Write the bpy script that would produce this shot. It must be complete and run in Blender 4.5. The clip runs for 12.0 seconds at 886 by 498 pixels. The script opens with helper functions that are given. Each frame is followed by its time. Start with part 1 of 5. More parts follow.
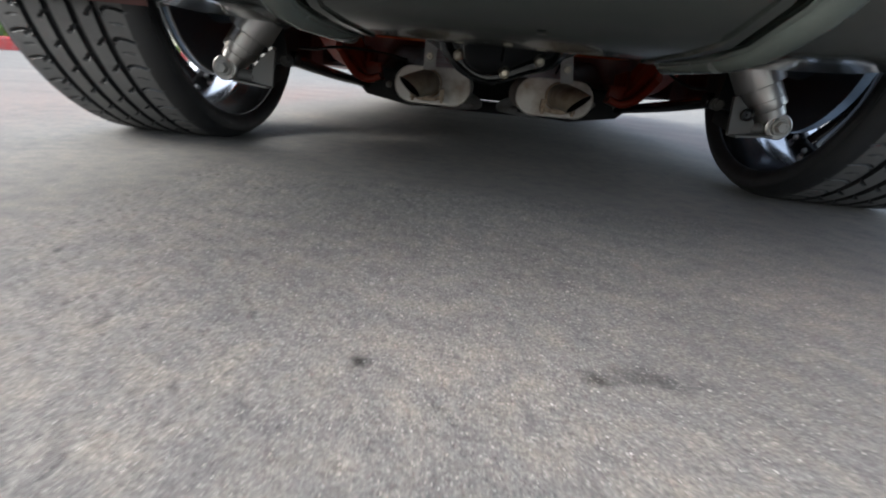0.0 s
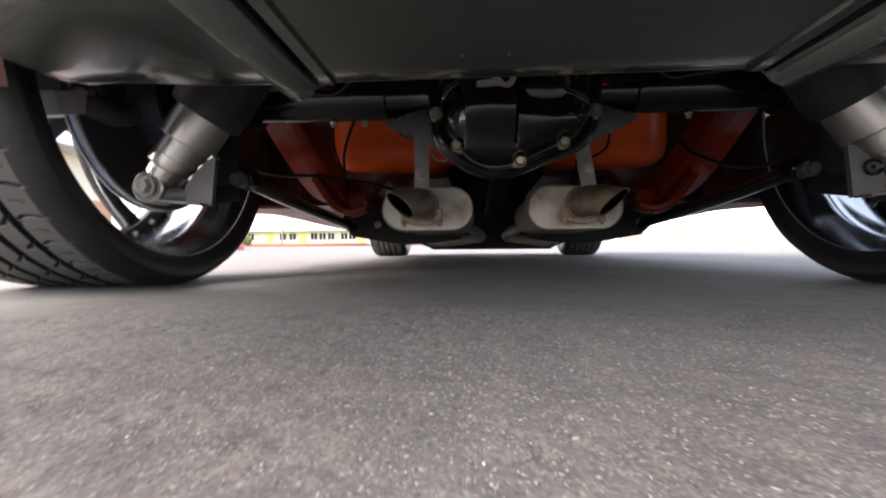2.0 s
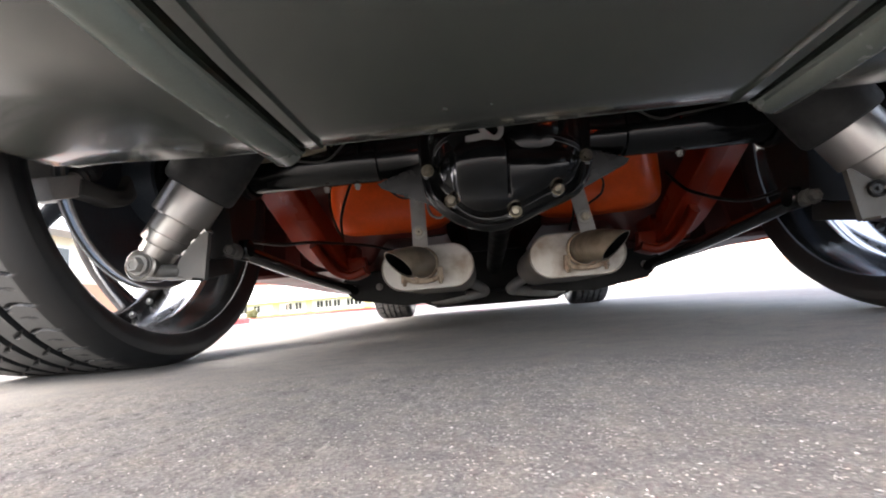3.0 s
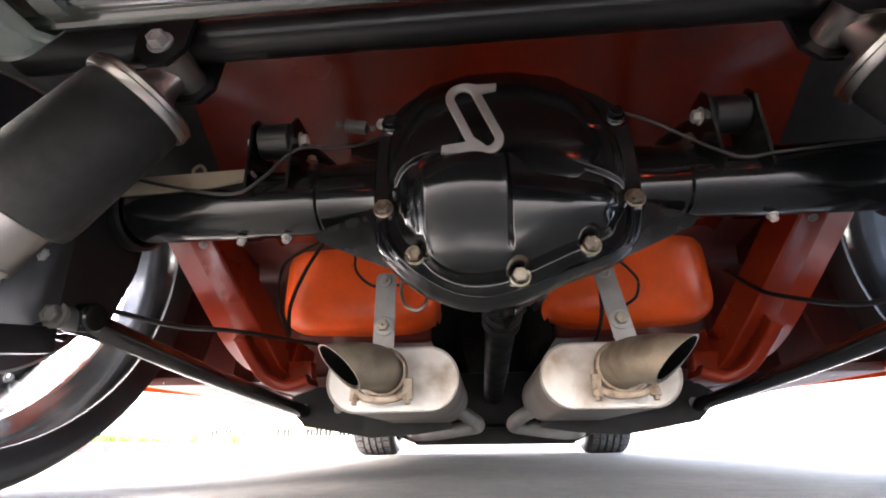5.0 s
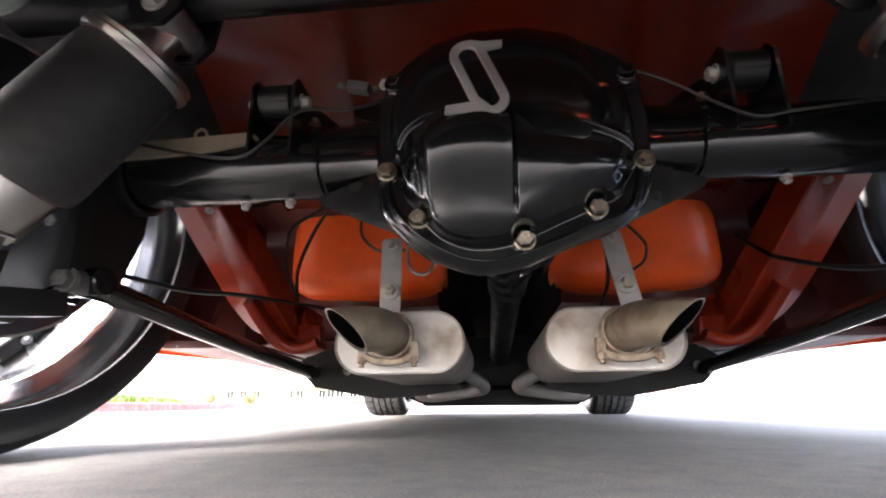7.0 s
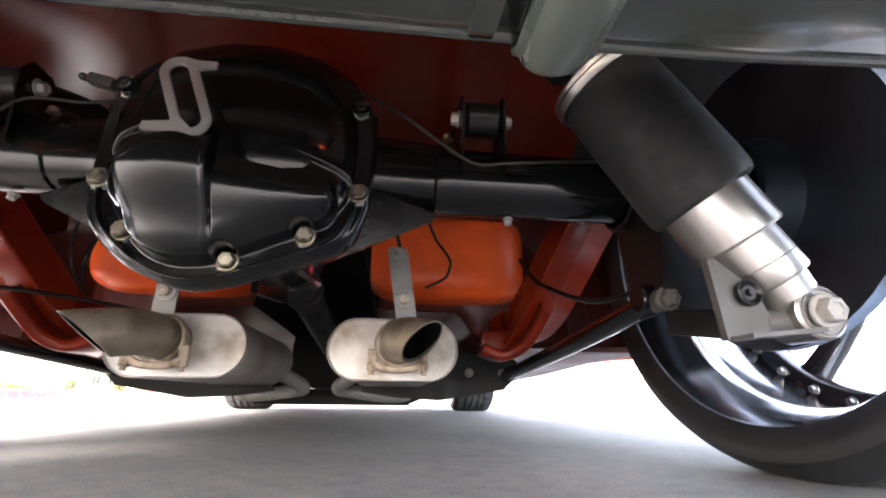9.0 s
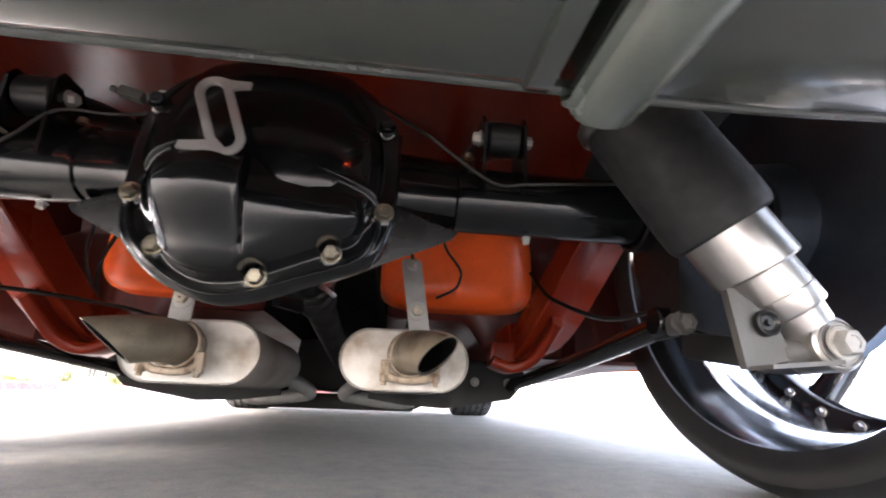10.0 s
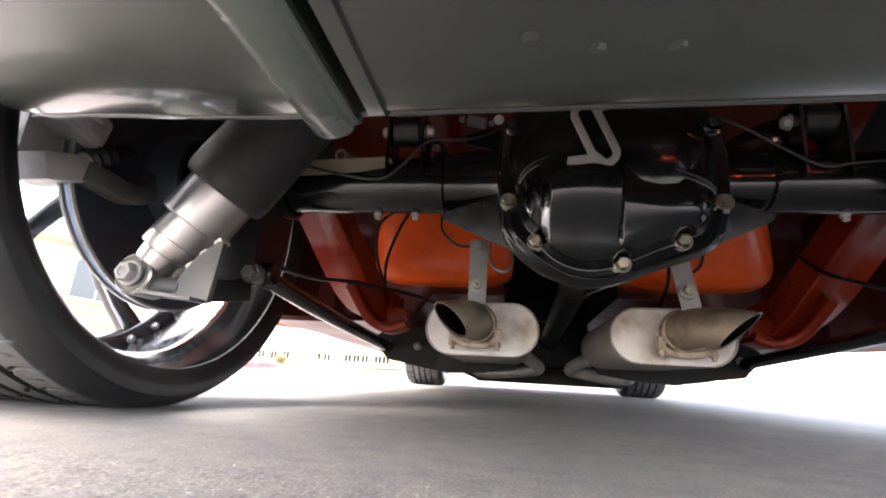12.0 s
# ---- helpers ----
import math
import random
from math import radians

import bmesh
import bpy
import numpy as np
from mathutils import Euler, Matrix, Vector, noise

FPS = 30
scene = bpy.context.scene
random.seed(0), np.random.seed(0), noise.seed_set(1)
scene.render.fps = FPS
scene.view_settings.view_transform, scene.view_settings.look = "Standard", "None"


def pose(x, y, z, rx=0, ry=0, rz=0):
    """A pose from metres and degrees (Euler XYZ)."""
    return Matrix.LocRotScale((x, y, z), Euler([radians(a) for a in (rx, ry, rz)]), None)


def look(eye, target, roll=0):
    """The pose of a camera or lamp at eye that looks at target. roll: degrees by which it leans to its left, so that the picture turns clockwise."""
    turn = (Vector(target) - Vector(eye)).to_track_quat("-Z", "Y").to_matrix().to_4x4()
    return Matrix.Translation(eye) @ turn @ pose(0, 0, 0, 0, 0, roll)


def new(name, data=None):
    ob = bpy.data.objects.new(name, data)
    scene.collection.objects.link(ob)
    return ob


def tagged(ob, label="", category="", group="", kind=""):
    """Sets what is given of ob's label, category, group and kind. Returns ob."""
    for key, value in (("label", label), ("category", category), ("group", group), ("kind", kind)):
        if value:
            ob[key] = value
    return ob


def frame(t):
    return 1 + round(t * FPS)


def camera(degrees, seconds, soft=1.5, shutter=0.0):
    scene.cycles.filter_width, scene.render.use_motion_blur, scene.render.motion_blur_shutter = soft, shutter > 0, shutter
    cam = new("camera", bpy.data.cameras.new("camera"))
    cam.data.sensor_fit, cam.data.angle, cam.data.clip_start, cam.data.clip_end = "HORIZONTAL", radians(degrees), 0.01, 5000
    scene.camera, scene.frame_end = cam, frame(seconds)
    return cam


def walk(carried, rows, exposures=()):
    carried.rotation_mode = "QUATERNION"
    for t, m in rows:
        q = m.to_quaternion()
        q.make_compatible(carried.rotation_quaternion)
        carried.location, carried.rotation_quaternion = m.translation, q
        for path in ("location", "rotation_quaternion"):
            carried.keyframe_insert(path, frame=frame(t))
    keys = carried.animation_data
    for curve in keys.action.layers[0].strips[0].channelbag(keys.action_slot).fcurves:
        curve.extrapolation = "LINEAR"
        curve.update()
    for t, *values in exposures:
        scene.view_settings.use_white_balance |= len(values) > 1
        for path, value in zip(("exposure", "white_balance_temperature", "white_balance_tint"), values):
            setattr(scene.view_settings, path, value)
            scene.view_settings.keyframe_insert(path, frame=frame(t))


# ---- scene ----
cam = camera(88.2, 12.0, 1.9, 0.25)
EXPOSURES = [(0.0, 1.72, 6150, 7), (0.5, 2.0, 6300, 9), (1.0, 1.83, 6550, 14), (1.6, 1.6, 6550, 15), (2.0, 2.45, 6550, 14), (2.5, 3.15, 6550, 13), (3.7, 3.55, 6600, 15), (5.3, 5.05, 6550, 16), (6.0, 4.58, 6500, 16), (7.5, 4.4, 6500, 16), (9.5, 4.76, 6550, 15), (11.0, 4.48, 6600, 16), (12.0, 4.1, 6600, 16)]
SKY, SUN = 0.2, 1.15
PATH = [
    (0, (-0.027, -1.323, 0.197), (-0.123, 0.548, -0.505), 5.8),
    (0.5, (-0.034, -1.186, 0.102), (-0.08, 0.754, -0.381), 0.4),
    (1, (-0.059, -1.179, 0.053), (-0.183, 0.797, -0.229), 4.5),
    (1.5, (-0.061, -1.178, 0.044), (-0.19, 0.801, -0.218), 7.7),
    (2, (-0.063, -1.006, 0.071), (-0.206, 0.989, 0.062), -0.4),
    (2.5, (-0.057, -0.98, 0.063), (-0.183, 1.006, 0.269), -3.6),
    (3, (-0.056, -0.983, 0.069), (-0.207, 0.996, 0.314), -4.7),
    (3.5, (-0.051, -0.966, 0.077), (-0.228, 1.011, 0.324), -6.7),
    (3.7, (-0.044, -0.859, 0.094), (-0.194, 1.083, 0.548), -6.3),
    (5.3, (-0.028, -0.655, 0.059), (-0.18, 1.177, 0.847), -0.2),
    (5.5, (-0.027, -0.656, 0.059), (-0.183, 1.185, 0.825), -0.4),
    (6, (-0.029, -0.674, 0.053), (-0.287, 1.18, 0.758), 0.4),
    (6.5, (-0.029, -0.669, 0.054), (-0.298, 1.192, 0.736), 0.6),
    (7, (-0.026, -0.652, 0.061), (-0.213, 1.231, 0.71), -0.4),
    (7.5, (0.019, -0.645, 0.069), (0.126, 1.253, 0.692), -1.6),
    (7.7, (0.064, -0.655, 0.075), (0.184, 1.242, 0.699), -0.2),
    (9.3, (0.191, -0.687, 0.091), (0.412, 1.201, 0.71), 1.1),
    (9.5, (0.195, -0.687, 0.096), (0.425, 1.2, 0.719), 1.5),
    (10, (0.156, -0.699, 0.103), (0.36, 1.19, 0.727), 2.1),
    (10.5, (0.03, -0.737, 0.099), (-0.014, 1.165, 0.715), 2.9),
    (11, (-0.032, -0.751, 0.084), (-0.206, 1.148, 0.686), 3.7),
    (11.5, (-0.082, -0.774, 0.076), (-0.381, 1.118, 0.652), 4.2),
    (12, (-0.121, -0.799, 0.07), (-0.429, 1.103, 0.604), 3.3),
]
walk(cam, [(t, look(eye, target, roll)) for t, eye, target, roll in PATH], EXPOSURES)

# ---- world and light ----
world = bpy.data.worlds.new("overcast_sky")
scene.world = world
world.use_nodes = True
wn, wl = world.node_tree.nodes, world.node_tree.links
sky = wn.new("ShaderNodeTexSky")
sky.sky_type, sky.sun_disc = "NISHITA", False
sky.sun_elevation, sky.sun_rotation = radians(34), radians(253)
sky.air_density, sky.dust_density, sky.ozone_density = 1.0, 4.0, 1.0
sky_soft = wn.new("ShaderNodeHueSaturation")
sky_soft.inputs["Saturation"].default_value = 0.55
wl.new(sky.outputs[0], sky_soft.inputs["Color"])
wl.new(sky_soft.outputs[0], wn["Background"].inputs["Color"])
wn["Background"].inputs["Strength"].default_value = SKY
sun = new("sun", bpy.data.lights.new("sun", "SUN"))
sun.data.energy, sun.data.angle, sun.data.color = SUN, radians(28), (1.0, 0.98, 0.95)
sun.matrix_world = look((0, 0, 30), Vector((0, 0, 30)) + Vector((-math.sin(radians(253)), -math.cos(radians(253)), -math.tan(radians(34)))))


# ---- materials ----
def material(name, colour, rough=0.5, metal=0.0, vary=0.12, scale=30.0, fine=400.0, bump=0.15, dirt=None, dirt_scale=9.0, dirt_amount=0.35, coat=0.0, spec=0.5, island=False):
    """A surface with variation at two scales, a fine relief and, where given, patches of dirt."""
    m = bpy.data.materials.new(name)
    m.use_nodes = True
    n, l = m.node_tree.nodes, m.node_tree.links
    b = n["Principled BSDF"]
    pos = n.new("ShaderNodeTexCoord").outputs["Object"]
    coarse, small = n.new("ShaderNodeTexNoise"), n.new("ShaderNodeTexNoise")
    coarse.inputs["Scale"].default_value, coarse.inputs["Detail"].default_value = scale, 5
    small.inputs["Scale"].default_value, small.inputs["Detail"].default_value = fine, 2
    l.new(pos, coarse.inputs["Vector"])
    l.new(pos, small.inputs["Vector"])
    both = n.new("ShaderNodeMath")
    both.operation = "MULTIPLY_ADD"
    l.new(small.outputs["Fac"], both.inputs[0])
    both.inputs[1].default_value = 0.4
    l.new(coarse.outputs["Fac"], both.inputs[2])
    ramp = n.new("ShaderNodeMapRange")
    ramp.inputs["From Min"].default_value, ramp.inputs["From Max"].default_value = 0.4, 1.0
    ramp.inputs["To Min"].default_value, ramp.inputs["To Max"].default_value = 1 - vary, 1 + vary
    l.new(both.outputs[0], ramp.inputs["Value"])
    mul = n.new("ShaderNodeVectorMath")
    mul.operation = "SCALE"
    mul.inputs[0].default_value = colour
    l.new(ramp.outputs[0], mul.inputs["Scale"])
    out = mul.outputs[0]
    if dirt:
        patch = n.new("ShaderNodeTexNoise")
        patch.inputs["Scale"].default_value, patch.inputs["Detail"].default_value = dirt_scale, 7
        l.new(pos, patch.inputs["Vector"])
        edge = n.new("ShaderNodeMapRange")
        edge.inputs["From Min"].default_value, edge.inputs["From Max"].default_value = 0.48, 0.72
        edge.inputs["To Max"].default_value = dirt_amount
        l.new(patch.outputs["Fac"], edge.inputs["Value"])
        mix = n.new("ShaderNodeMix")
        mix.data_type = "RGBA"
        l.new(edge.outputs[0], mix.inputs["Factor"])
        l.new(out, mix.inputs[6])
        mix.inputs[7].default_value = (*dirt, 1)
        out = mix.outputs[2]
    if island:
        geo, hue = n.new("ShaderNodeNewGeometry"), n.new("ShaderNodeMapRange")
        hue.inputs["To Min"].default_value, hue.inputs["To Max"].default_value = 0.55, 1.45
        l.new(geo.outputs["Random Per Island"], hue.inputs["Value"])
        vary_mul = n.new("ShaderNodeVectorMath")
        vary_mul.operation = "SCALE"
        l.new(out, vary_mul.inputs[0])
        l.new(hue.outputs[0], vary_mul.inputs["Scale"])
        out = vary_mul.outputs[0]
    l.new(out, b.inputs["Base Color"])
    rr = n.new("ShaderNodeMapRange")
    rr.inputs["From Min"].default_value, rr.inputs["From Max"].default_value = 0.3, 0.7
    rr.inputs["To Min"].default_value, rr.inputs["To Max"].default_value = max(0.02, rough * 0.8), min(1, rough * 1.25)
    l.new(coarse.outputs["Fac"], rr.inputs["Value"])
    l.new(rr.outputs[0], b.inputs["Roughness"])
    b.inputs["Metallic"].default_value = metal
    b.inputs["Coat Weight"].default_value, b.inputs["Coat Roughness"].default_value = coat, 0.06
    b.inputs["Specular IOR Level"].default_value = spec
    if bump:
        bp = n.new("ShaderNodeBump")
        bp.inputs["Strength"].default_value, bp.inputs["Distance"].default_value = bump, 0.001
        l.new(both.outputs[0], bp.inputs["Height"])
        l.new(bp.outputs[0], b.inputs["Normal"])
    return m


STAINS = ((0.079, -1.029, 0.022, 0.016, 0.36), (0.124, -1.025, 0.045, 0.018, 0.5), (-0.093, -1.047, 0.0095, 0.0075, 0.14))


def asphalt_material():
    """Worn asphalt: dark binder with pale, tan and grey chips of a few millimetres, broad tone patches and oil spots."""
    m = bpy.data.materials.new("asphalt")
    m.use_nodes = True
    n, l = m.node_tree.nodes, m.node_tree.links
    b = n["Principled BSDF"]
    pos = n.new("ShaderNodeTexCoord").outputs["Object"]

    wob = n.new("ShaderNodeTexNoise")
    wob.inputs["Scale"].default_value, wob.inputs["Detail"].default_value = 260, 3
    l.new(pos, wob.inputs["Vector"])
    shift = n.new("ShaderNodeVectorMath")
    shift.operation = "MULTIPLY_ADD"
    l.new(wob.outputs["Color"], shift.inputs[0])
    shift.inputs[1].default_value = (0.0035, 0.0035, 0.0035)
    l.new(pos, shift.inputs[2])

    def cells(scale, feature):
        v = n.new("ShaderNodeTexVoronoi")
        v.inputs["Scale"].default_value, v.feature = scale, feature
        l.new(shift.outputs[0], v.inputs["Vector"])
        return v

    def ramp(source, stops):
        r = n.new("ShaderNodeValToRGB")
        r.color_ramp.elements[0].position, r.color_ramp.elements[0].color = stops[0][0], (*stops[0][1], 1)
        r.color_ramp.elements[1].position, r.color_ramp.elements[1].color = stops[-1][0], (*stops[-1][1], 1)
        for at, c in stops[1:-1]:
            r.color_ramp.elements.new(at).color = (*c, 1)
        l.new(source, r.inputs[0])
        return r.outputs[0]

    def mix(a, c, fac, mode="MIX"):
        x = n.new("ShaderNodeMix")
        x.data_type, x.blend_type = "RGBA", mode
        l.new(a, x.inputs[6])
        l.new(c, x.inputs[7])
        if isinstance(fac, float):
            x.inputs["Factor"].default_value = fac
        else:
            l.new(fac, x.inputs["Factor"])
        return x.outputs[2]

    chips, chip_shape = cells(330, "F1"), cells(330, "F1")
    sep = n.new("ShaderNodeSeparateColor")
    l.new(chips.outputs["Color"], sep.inputs[0])
    chip_colour = ramp(sep.outputs[0], [(0.0, (0.09, 0.09, 0.092)), (0.25, (0.14, 0.139, 0.138)), (0.4, (0.28, 0.272, 0.262)), (0.8, (0.34, 0.328, 0.312)), (0.95, (0.4, 0.388, 0.37)), (1.0, (0.55, 0.54, 0.53))])
    fine_grain = n.new("ShaderNodeTexNoise")
    fine_grain.inputs["Scale"].default_value, fine_grain.inputs["Detail"].default_value, fine_grain.inputs["Roughness"].default_value = 420, 4, 0.65
    l.new(pos, fine_grain.inputs["Vector"])
    bit_colour = ramp(fine_grain.outputs["Fac"], [(0.28, (0.09, 0.089, 0.087)), (0.42, (0.16, 0.158, 0.154)), (0.55, (0.205, 0.202, 0.196)), (0.68, (0.3, 0.293, 0.28)), (0.8, (0.38, 0.37, 0.35))])
    inside = ramp(chip_shape.outputs["Distance"], [(0.0, (1, 1, 1)), (0.2, (0.9, 0.9, 0.9)), (0.42, (0, 0, 0)), (1.0, (0, 0, 0))])
    some = ramp(sep.outputs[1], [(0.0, (0, 0, 0)), (0.5, (0, 0, 0)), (0.6, (0.7, 0.7, 0.7)), (1.0, (0.85, 0.85, 0.85))])
    both = n.new("ShaderNodeMath")
    both.operation = "MULTIPLY"
    l.new(inside, both.inputs[0])
    l.new(some, both.inputs[1])
    inside = both.outputs[0]
    colour = mix(bit_colour, chip_colour, inside)
    grit = n.new("ShaderNodeTexNoise")
    grit.inputs["Scale"].default_value, grit.inputs["Detail"].default_value, grit.inputs["Roughness"].default_value = 300, 4, 0.6
    l.new(pos, grit.inputs["Vector"])
    grain = ramp(grit.outputs["Fac"], [(0.3, (0.66, 0.66, 0.665)), (0.42, (0.88, 0.88, 0.88)), (0.56, (0.97, 0.965, 0.96)), (0.68, (1.12, 1.11, 1.09))])
    colour = mix(colour, grain, 1.0, "MULTIPLY")
    broad = n.new("ShaderNodeTexNoise")
    broad.inputs["Scale"].default_value, broad.inputs["Detail"].default_value = 3.2, 6
    l.new(pos, broad.inputs["Vector"])
    tone = ramp(broad.outputs["Fac"], [(0.3, (0.57, 0.564, 0.556)), (0.5, (0.69, 0.683, 0.673)), (0.7, (0.84, 0.805, 0.765))])
    colour = mix(colour, tone, 1.0, "MULTIPLY")
    clump = n.new("ShaderNodeTexNoise")
    clump.inputs["Scale"].default_value, clump.inputs["Detail"].default_value = 30, 5
    l.new(pos, clump.inputs["Vector"])
    worn = ramp(clump.outputs["Fac"], [(0.3, (0.78, 0.78, 0.8)), (0.46, (0.96, 0.957, 0.955)), (0.58, (1.06, 1.04, 1.0)), (0.7, (1.18, 1.13, 1.05))])
    colour = mix(colour, worn, 1.0, "MULTIPLY")
    spots = n.new("ShaderNodeTexNoise")
    spots.inputs["Scale"].default_value, spots.inputs["Detail"].default_value = 11, 4
    l.new(pos, spots.inputs["Vector"])
    oil = ramp(spots.outputs["Fac"], [(0.0, (1, 1, 1)), (0.76, (1, 1, 1)), (0.84, (0.42, 0.4, 0.38)), (1.0, (0.35, 0.33, 0.32))])
    colour = mix(colour, oil, 1.0, "MULTIPLY")
    # two old drips behind the car
    rough_pos = n.new("ShaderNodeTexNoise")
    rough_pos.inputs["Scale"].default_value, rough_pos.inputs["Detail"].default_value = 38, 5
    l.new(pos, rough_pos.inputs["Vector"])
    for x, y, wide, long, dark in STAINS:
        off = n.new("ShaderNodeVectorMath")
        off.operation = "SUBTRACT"
        l.new(pos, off.inputs[0])
        off.inputs[1].default_value = (x, y, 0)
        flat = n.new("ShaderNodeVectorMath")
        flat.operation = "MULTIPLY"
        l.new(off.outputs[0], flat.inputs[0])
        flat.inputs[1].default_value = (1 / wide, 1 / long, 0)
        away = n.new("ShaderNodeVectorMath")
        away.operation = "LENGTH"
        l.new(flat.outputs[0], away.inputs[0])
        edge = n.new("ShaderNodeMath")
        edge.operation = "MULTIPLY_ADD"
        l.new(rough_pos.outputs["Fac"], edge.inputs[0])
        edge.inputs[1].default_value = 2.6
        l.new(away.outputs["Value"], edge.inputs[2])
        drip = ramp(edge.outputs[0], [(0.0, (dark, dark, dark)), (0.55, (dark, dark, dark)), (0.95, (1, 1, 1)), (1.0, (1, 1, 1))])
        half = n.new("ShaderNodeMath")
        half.operation = "MULTIPLY"
        l.new(edge.outputs[0], half.inputs[0])
        half.inputs[1].default_value = 0.42
        l.new(half.outputs[0], drip.node.inputs[0])
        colour = mix(colour, drip, 1.0, "MULTIPLY")
    l.new(colour, b.inputs["Base Color"])
    b.inputs["Roughness"].default_value = 0.82
    b.inputs["Specular IOR Level"].default_value = 0.35
    height = n.new("ShaderNodeMath")
    height.operation = "MULTIPLY_ADD"
    l.new(inside, height.inputs[0])
    height.inputs[1].default_value = 0.5
    l.new(fine_grain.outputs["Fac"], height.inputs[2])
    bp = n.new("ShaderNodeBump")
    bp.inputs["Strength"].default_value, bp.inputs["Distance"].default_value = 0.6, 0.0008
    l.new(height.outputs[0], bp.inputs["Height"])
    l.new(bp.outputs[0], b.inputs["Normal"])
    return m


ASPHALT = asphalt_material()
CHIPS = material("loose_stone_chips", (0.2, 0.196, 0.192), 0.8, vary=0.3, scale=200, fine=900)


def chip_tones():
    """Grey, tan, pale and a few white or dark stones."""
    n, l = CHIPS.node_tree.nodes, CHIPS.node_tree.links
    geo, ramp = n.new("ShaderNodeNewGeometry"), n.new("ShaderNodeValToRGB")
    ramp.color_ramp.interpolation = "CONSTANT"
    stops = ((0.0, (0.1, 0.098, 0.095)), (0.12, (0.16, 0.155, 0.148)), (0.45, (0.21, 0.202, 0.19)), (0.72, (0.27, 0.25, 0.22)), (0.9, (0.31, 0.3, 0.28)), (0.98, (0.46, 0.445, 0.42)))
    for k, (at, c) in enumerate(stops):
        e = ramp.color_ramp.elements[k] if k < 2 else ramp.color_ramp.elements.new(at)
        e.position, e.color = at, (*c, 1)
    l.new(geo.outputs["Random Per Island"], ramp.inputs[0])
    l.new(ramp.outputs[0], n["Principled BSDF"].inputs["Base Color"])


chip_tones()
BLACK = material("gloss_black_paint", (0.0045, 0.0052, 0.0056), 0.16, vary=0.4, scale=14, fine=260, bump=0.1, dirt=(0.03, 0.028, 0.025), dirt_scale=18, dirt_amount=0.14, coat=0.12)
SATIN = material("satin_black_paint", (0.006, 0.0063, 0.0068), 0.38, vary=0.3, scale=25, bump=0.2, dirt=(0.03, 0.027, 0.023), dirt_amount=0.2, spec=0.35)
RUBBER = material("tyre_rubber", (0.0095, 0.0102, 0.0112), 0.46, vary=0.2, scale=18, fine=300, bump=0.2, dirt=(0.035, 0.034, 0.032), dirt_scale=7, dirt_amount=0.35)
TREAD = material("dusty_tyre_tread", (0.07, 0.069, 0.067), 0.7, vary=0.22, scale=14, fine=300, bump=0.25, dirt=(0.12, 0.115, 0.107), dirt_scale=9, dirt_amount=0.5)
BELLOWS = material("air_spring_rubber", (0.014, 0.0148, 0.0148), 0.68, vary=0.2, scale=60, fine=700, bump=0.25)
ALLOY = material("machined_aluminium", (0.52, 0.505, 0.485), 0.36, 1.0, vary=0.1, scale=20, fine=600, bump=0.06, dirt=(0.3, 0.27, 0.23), dirt_amount=0.3)
CAST = material("cast_aluminium", (0.42, 0.41, 0.385), 0.5, 0.5, vary=0.15, scale=40, bump=0.3, dirt=(0.2, 0.17, 0.14), dirt_amount=0.4)
ZINC = material("yellow_zinc_bolt", (0.52, 0.475, 0.38), 0.32, 1.0, vary=0.25, scale=120, bump=0.15, dirt=(0.2, 0.15, 0.1), dirt_scale=90, dirt_amount=0.5)
CHROME = material("black_chrome_rim", (0.48, 0.495, 0.52), 0.15, 1.0, vary=0.06, scale=12, bump=0.03, dirt=(0.4, 0.38, 0.35), dirt_amount=0.18)
WHEEL_BLACK = material("black_wheel_paint", (0.011, 0.011, 0.0125), 0.2, vary=0.2, scale=12, bump=0.05, coat=0.5, dirt=(0.08, 0.07, 0.06), dirt_amount=0.15)
ORANGE = material("orange_car_paint", (0.9, 0.115, 0.014), 0.4, vary=0.12, scale=6, fine=80, bump=0.05, dirt=(0.2, 0.03, 0.01), dirt_scale=7, dirt_amount=0.3, coat=0.1, spec=0.3)
# the body orange again, its base colour lowered to carry the rails' shade
RAIL = material("dusty_shaded_rail_paint", (0.19, 0.018, 0.0055), 0.3, vary=0.2, scale=6, fine=80, bump=0.06, dirt=(0.09, 0.012, 0.006), dirt_scale=6, dirt_amount=0.45, spec=0.22)
# orange underside; the low base colour and dark patches include the shade under the car
UNDERBODY = material("dusty_shaded_underbody", (0.105, 0.0095, 0.003), 0.22, vary=0.25, scale=5, fine=90, bump=0.04, dirt=(0.02, 0.004, 0.003), dirt_scale=3.2, dirt_amount=0.75, spec=0.27)
UNDERCOAT = material("dark_maroon_undercoat", (0.095, 0.018, 0.013), 0.4, vary=0.3, scale=6, fine=120, bump=0.25, dirt=(0.014, 0.01, 0.01), dirt_scale=5, dirt_amount=0.7)
TANK = material("grey_green_tank_paint", (0.032, 0.038, 0.031), 0.2, vary=0.16, scale=2.5, fine=160, bump=0.03, spec=1.0, coat=0.5, dirt=(0.045, 0.044, 0.036), dirt_scale=5, dirt_amount=0.35)
STRAP = material("painted_steel_strap", (0.22, 0.25, 0.225), 0.24, vary=0.1, scale=16, bump=0.06, dirt=(0.15, 0.16, 0.14), dirt_scale=12, dirt_amount=0.12, coat=0.4)
MUFFLER = material("aluminised_muffler_steel", (0.6, 0.57, 0.53), 0.52, 0.3, vary=0.12, scale=12, fine=350, bump=0.15, dirt=(0.24, 0.165, 0.1), dirt_scale=14, dirt_amount=0.85)
